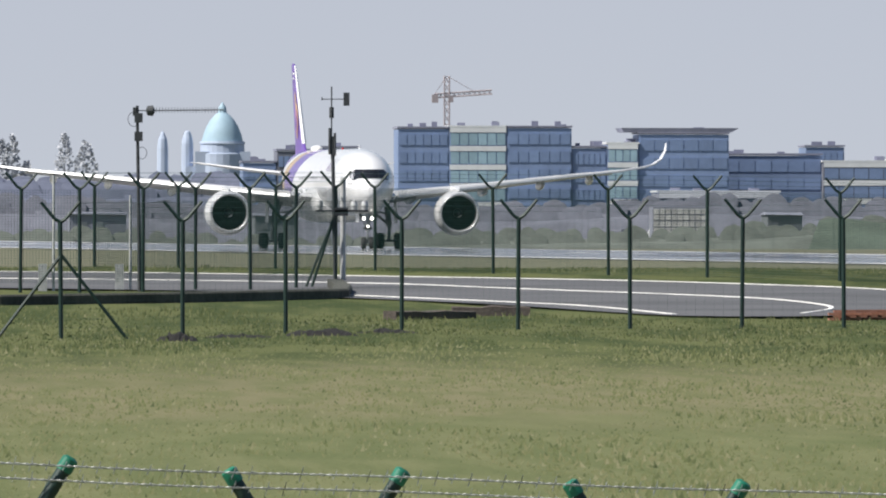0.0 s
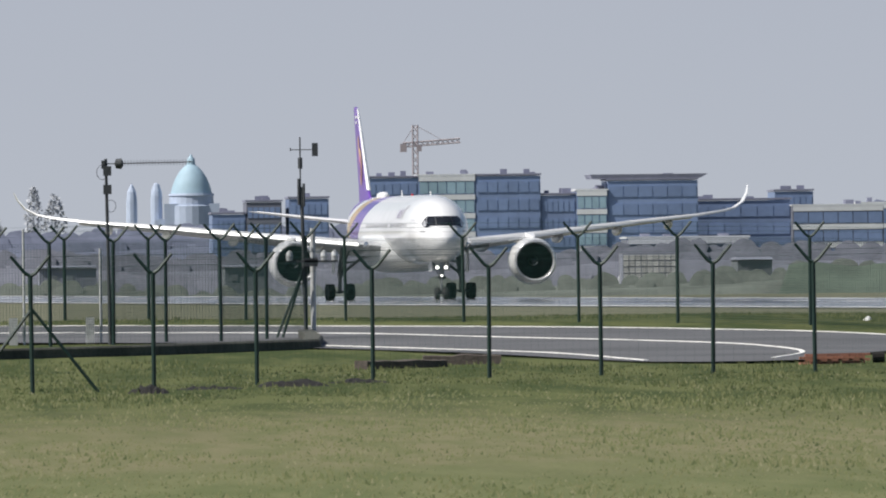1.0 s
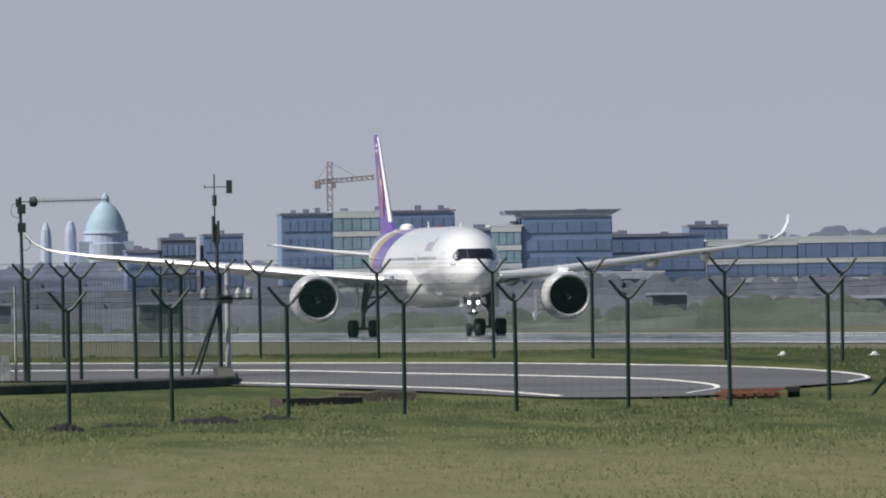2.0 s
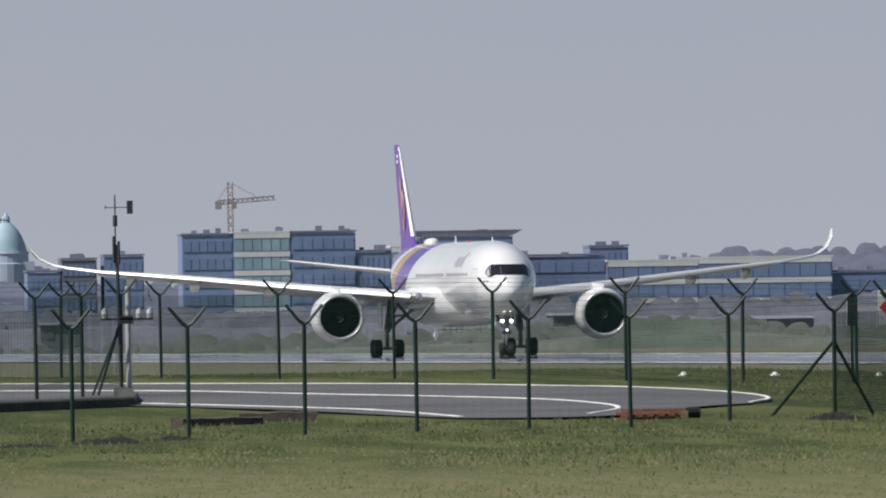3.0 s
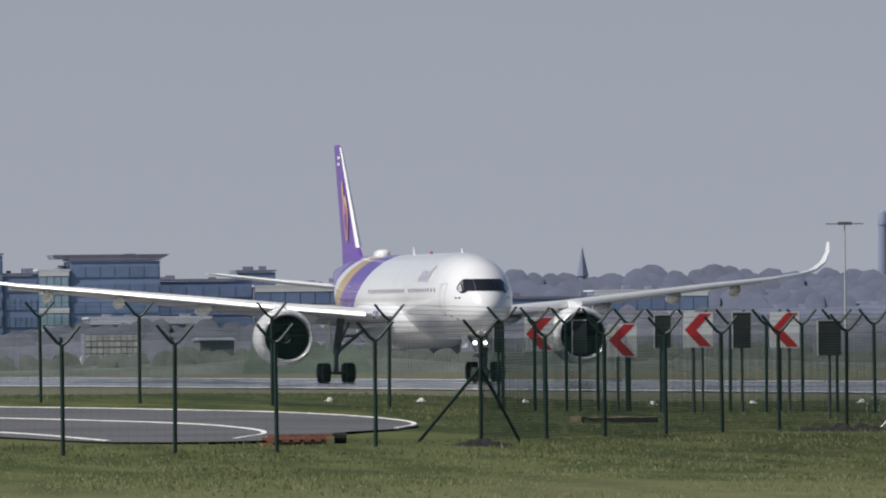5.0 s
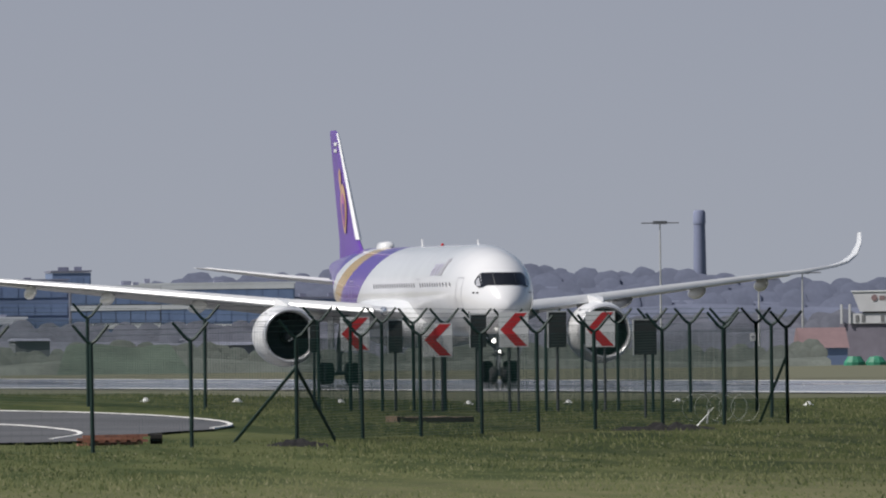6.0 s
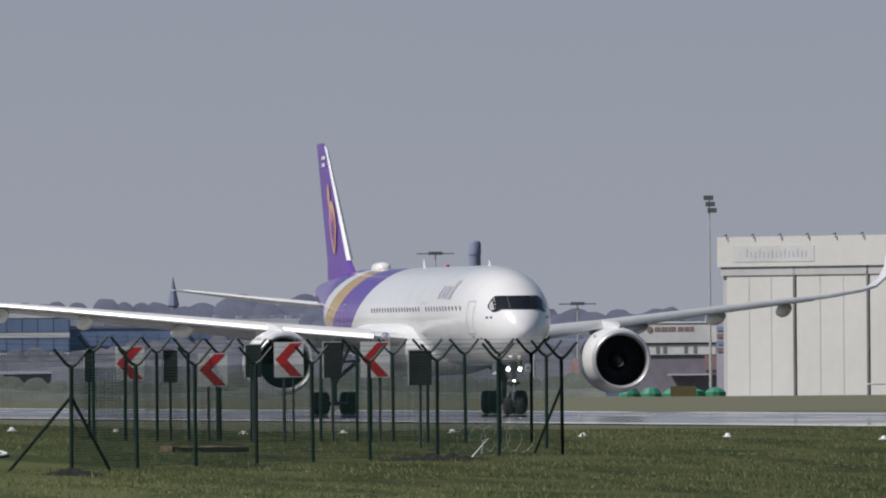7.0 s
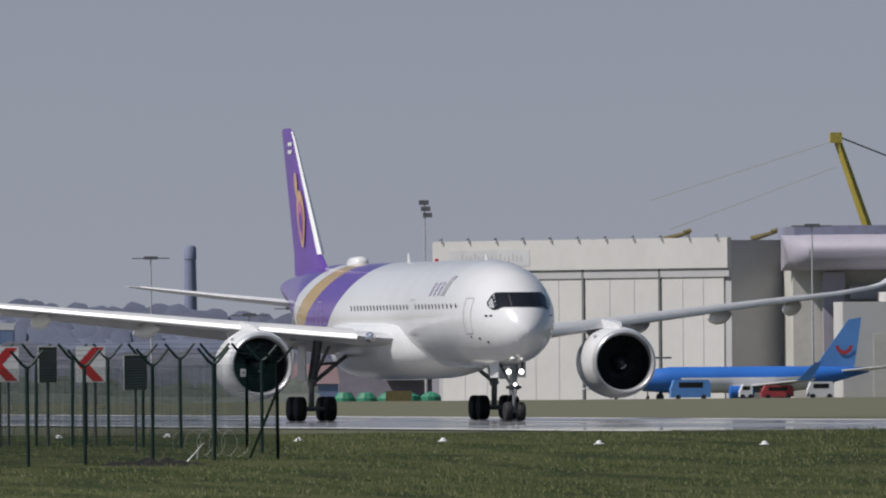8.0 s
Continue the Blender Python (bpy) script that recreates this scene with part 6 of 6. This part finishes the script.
def basilica():
    y = 4500
    b = thing("basilica", "distant basilica with a green copper dome, hazed blue-grey", "church")
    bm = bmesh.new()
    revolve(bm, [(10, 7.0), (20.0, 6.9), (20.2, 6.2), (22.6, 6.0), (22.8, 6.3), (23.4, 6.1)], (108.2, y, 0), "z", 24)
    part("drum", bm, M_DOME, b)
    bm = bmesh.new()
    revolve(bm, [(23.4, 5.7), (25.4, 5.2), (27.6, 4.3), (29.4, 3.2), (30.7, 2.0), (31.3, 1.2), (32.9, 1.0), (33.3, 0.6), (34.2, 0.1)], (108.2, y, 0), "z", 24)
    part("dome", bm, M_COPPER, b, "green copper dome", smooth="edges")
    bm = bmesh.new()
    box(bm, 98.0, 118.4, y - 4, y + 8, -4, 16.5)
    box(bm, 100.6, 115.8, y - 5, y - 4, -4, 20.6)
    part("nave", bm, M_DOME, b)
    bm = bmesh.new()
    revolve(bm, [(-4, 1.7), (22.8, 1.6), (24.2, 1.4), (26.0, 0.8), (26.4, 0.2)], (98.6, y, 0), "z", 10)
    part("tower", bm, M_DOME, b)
    t = thing("spire", "distant slender spire beside the basilica, hazed blue-grey", "tower")
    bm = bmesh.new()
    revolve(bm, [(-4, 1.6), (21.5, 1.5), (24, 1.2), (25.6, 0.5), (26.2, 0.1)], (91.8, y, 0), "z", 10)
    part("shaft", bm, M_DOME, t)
    c = thing("chimney", "tall industrial chimney above the woods, hazed slate-grey", "chimney")
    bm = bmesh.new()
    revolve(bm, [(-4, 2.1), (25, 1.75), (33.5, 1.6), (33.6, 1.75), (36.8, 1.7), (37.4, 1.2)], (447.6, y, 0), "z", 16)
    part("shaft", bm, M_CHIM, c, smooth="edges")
    s = thing("church_spire", "distant church spire above the woods, hazed slate-grey", "church tower")
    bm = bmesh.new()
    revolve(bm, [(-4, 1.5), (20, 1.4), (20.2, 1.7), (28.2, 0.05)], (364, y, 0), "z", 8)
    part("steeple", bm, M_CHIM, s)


basilica()


def woods(name, label, material, y, az0, az1, tops, seed, gap=5.5, crown=4.2, rows=3):
    """Far bare woods: rows of rounded crowns with uneven rims, on a bank that closes the gaps."""
    rng = random.Random(seed)
    verts, faces = [], []

    def ridge(x):
        az = math.degrees(math.atan2(x, y))
        return float(np.interp(az, tops[0], tops[1])) + 2.0 * noise.noise((x * 0.022, y, 0))

    def dome(x, yy, z, r):
        """One crown: uneven rim, two inner rings, a blunt front."""
        n, n0 = 18, len(verts)
        for q, out in ((1.0, 0.0), (0.86, 0.03), (0.45, 0.05)):
            for i in range(n):
                a = 2 * math.pi * i / n
                rr = r * q * (rng.uniform(0.93, 1.06) if q == 1.0 else rng.uniform(0.97, 1.03))
                dz = rr * math.sin(a)
                verts.append((x + rr * math.cos(a) * 1.1, yy - out * r + 0.6 * dz, z + dz))
        verts.append((x, yy - 0.055 * r, z))
        for k in (0, n):
            for i in range(n):
                h = (i + 1) % n
                faces.append((n0 + k + i, n0 + k + h, n0 + k + n + h, n0 + k + n + i))
        for i in range(n):
            faces.append((n0 + 2 * n + i, n0 + 2 * n + (i + 1) % n, n0 + 3 * n))
    x0, x1 = math.tan(radians(az0)) * y, math.tan(radians(az1)) * y
    for row in range(rows):
        x = x0
        while x < x1:
            r = crown * rng.uniform(0.55, 1.2)
            top = ridge(x) - 0.42 * crown * row * rng.uniform(0.7, 1.3) + rng.uniform(-0.9, 0.6) * crown * 0.35
            dome(x, y - 6 * row, top - r, r)
            x += gap * rng.uniform(0.5, 1.4)
    n = int((x1 - x0) / 3)
    for k in range(n):
        n0 = len(verts)
        for xx in (x0 + 3 * k, x0 + 3 * k + 3):
            t = ridge(xx) - crown * 0.9
            verts.extend(((xx, y - 6 * rows - 2 - (t + 5) * 0.6, -5), (xx, y - 6 * rows - 2, t - 0.3 * crown * rows), (xx, y + 3, t), (xx, y + 12, t - 3)))
        faces.extend(((n0, n0 + 4, n0 + 5, n0 + 1), (n0 + 1, n0 + 5, n0 + 6, n0 + 2), (n0 + 2, n0 + 6, n0 + 7, n0 + 3)))
    me = bpy.data.meshes.new(name)
    me.from_pydata(verts, [], faces)
    me.polygons.foreach_set("use_smooth", [True] * len(me.polygons))
    me.materials.append(material)
    tagged(new(name, me), label, "woods", kind="stuff")


woods("woods", "far bare woods along the skyline, haze put into their colour", M_WOODS, 4250, -0.6, 9.6,
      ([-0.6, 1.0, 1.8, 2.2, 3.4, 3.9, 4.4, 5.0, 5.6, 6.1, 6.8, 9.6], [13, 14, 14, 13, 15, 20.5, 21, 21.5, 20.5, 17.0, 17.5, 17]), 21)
woods("nearer_woods", "bare woods before the skyline, haze put into their colour", M_WOODS, 3900, 3.2, 9.6, ([3.2, 4.2, 5.0, 9.6], [11, 14, 16, 14]), 22)
woods("scrub", "bare scrub in hazed grey along the airfield's edge", M_HEDGE, 2950, -0.6, 6.3, ([-0.6, 2.0, 3.2, 4.4, 6.3], [7.0, 6.0, 6.0, 7.5, 7.5]), 23, 3.6, 2.8, 2)
woods("low_scrub", "low green bushes in hazed grey beyond the runway", M_BUSH, 2480, -0.6, 6.1, ([-0.6, 1.5, 2.6, 3.6, 4.4, 6.1], [2.0, 0.6, 1.2, 2.4, 1.8, 2.2]), 24, 3.2, 2.0, 2)


# twig colour lifted almost to the sky's, in place of haze
M_FARTREE = mat("hazed_far_twigs", (0.400, 0.420, 0.460), 0.9, 0, 0.05, 0.1)


def far_tree(x, h, w, seed):
    """A single bare tree far off: trunk, limbs and a loose crown of small clumps."""
    y = 4300.0
    rng = random.Random(seed)
    t = thing("tree", "tall bare far-off tree, slender crown", "tree", "far single trees")
    bm = bmesh.new()
    tube(bm, (x, y, -4), (x, y, h * 0.75), 0.5, 0.15, n=6)
    for k in range(7):
        z = h * (0.3 + 0.08 * k)
        s = rng.choice((-1, 1))
        tube(bm, (x, y, z), (x + s * w * 0.6, y, z + 2.5), 0.18, 0.05, n=4)
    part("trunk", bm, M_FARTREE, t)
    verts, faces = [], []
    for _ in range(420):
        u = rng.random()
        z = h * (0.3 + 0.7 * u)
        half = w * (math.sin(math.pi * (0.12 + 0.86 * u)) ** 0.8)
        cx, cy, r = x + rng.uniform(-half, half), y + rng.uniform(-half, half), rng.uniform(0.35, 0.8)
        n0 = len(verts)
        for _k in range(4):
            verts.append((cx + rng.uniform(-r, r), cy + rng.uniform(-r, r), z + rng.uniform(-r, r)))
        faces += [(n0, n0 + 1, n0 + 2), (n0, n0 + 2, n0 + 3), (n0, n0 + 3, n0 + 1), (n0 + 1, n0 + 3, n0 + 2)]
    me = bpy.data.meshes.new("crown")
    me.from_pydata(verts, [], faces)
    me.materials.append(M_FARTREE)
    ob = new("crown", me)
    ob.parent = t


for x, h, w, sd_ in ((45.5, 23, 2.0, 1), (48.2, 24, 2.2, 2), (62.0, 24.5, 2.4, 3), (67.5, 22.5, 3.2, 4), (52.0, 17, 2.2, 5)):
    far_tree(x, h, w, sd_)


# ---- grass blades on the near turf ----
def blades(name, label, material, y0, y1, n, seed, tall, near):
    rng = np.random.default_rng(seed)
    y = y0 + (y1 - y0) * rng.random(n)
    az = rng.uniform(0.4, 8.4, n)
    x = np.tan(np.radians(az)) * y
    verts, faces = [], []
    for i in range(n):
        xx, yy = float(x[i]), float(y[i])
        k = noise.noise((xx * 0.35, yy * 0.06, 7))
        green = ease(330, 450, yy + 60 * noise.noise((xx * 0.12, yy * 0.02, 2)))
        green = max(green, ease(30, 44, xx))
        if rng.random() < (green if near else 1 - green):
            continue
        if 428 < yy < 540 and xx < 34 and yy > 428 + abs(xx - 24) * 1.2:
            continue
        h = tall * (0.4 + 0.9 * rng.random()) * (1 + 1.1 * k)
        w = 0.010 + 0.030 * rng.random()
        z = ground_z(xx, yy) - 0.02
        a = rng.uniform(-0.06, 0.06)
        m = len(verts)
        verts += [(xx - w, yy, z), (xx + w, yy, z), (xx + a + w * 0.2, yy + 1.3 * max(0.03, h), z + max(0.03, h))]
        faces.append((m, m + 1, m + 2))
    me = bpy.data.meshes.new(name)
    me.from_pydata(verts, [], faces)
    me.materials.append(material)
    tagged(new(name, me), label, "grass", kind="stuff")


def tufts(name, label, material, y0, y1, n, seed, tall):
    """Coarser weeds and clumps of grass that stand out of the turf."""
    rng = random.Random(seed)
    verts, faces = [], []
    for _ in range(n):
        y = rng.uniform(y0, y1)
        x = math.tan(radians(rng.uniform(0.4, 8.4))) * y
        if y + 60 * noise.noise((x * 0.12, y * 0.02, 2)) < 385 or (428 < y < 545 and x < 35):
            continue
        r = rng.uniform(0.06, 0.28)
        for _k in range(9):
            bx, by = x + rng.gauss(0, r), y + rng.gauss(0, 0.5)
            z, h, w = ground_z(bx, by) - 0.03, tall * rng.uniform(0.4, 1.2), rng.uniform(0.015, 0.045)
            m = len(verts)
            verts.extend(((bx - w, by, z), (bx + w, by, z), (bx + rng.uniform(-0.07, 0.07), by + rng.uniform(0.0, 0.9) * h, z + h)))
            faces.append((m, m + 1, m + 2))
    me = bpy.data.meshes.new(name)
    me.from_pydata(verts, [], faces)
    me.materials.append(material)
    tagged(new(name, me), label, "grass", kind="stuff")


tufts("weeds", "coarse dark and pale tufts of weeds in the turf", M_WEED, 340, 562, 7000, 31, 0.085)
blades("dry_grass", "short straw-coloured dry grass blades", M_STRAW, 172, 440, 62000, 5, 0.065, True)
blades("grass", "short uneven green grass blades", M_BLADE, 280, 560, 78000, 6, 0.105, False)


# ---- movement ----
def motions():
    rows = []
    for k in range(17):
        u = k / 16
        x, y = 48.03 + 52.93 * u + 5.87 * u * u, 1458.7 - 509.4 * u - 54.6 * u * u
        rows.append((8 * u, pose(x, y, 0.056, 0, 0, 4.76 + 1.16 * u - 90)))
    walk(AIRLINER, rows)


motions()
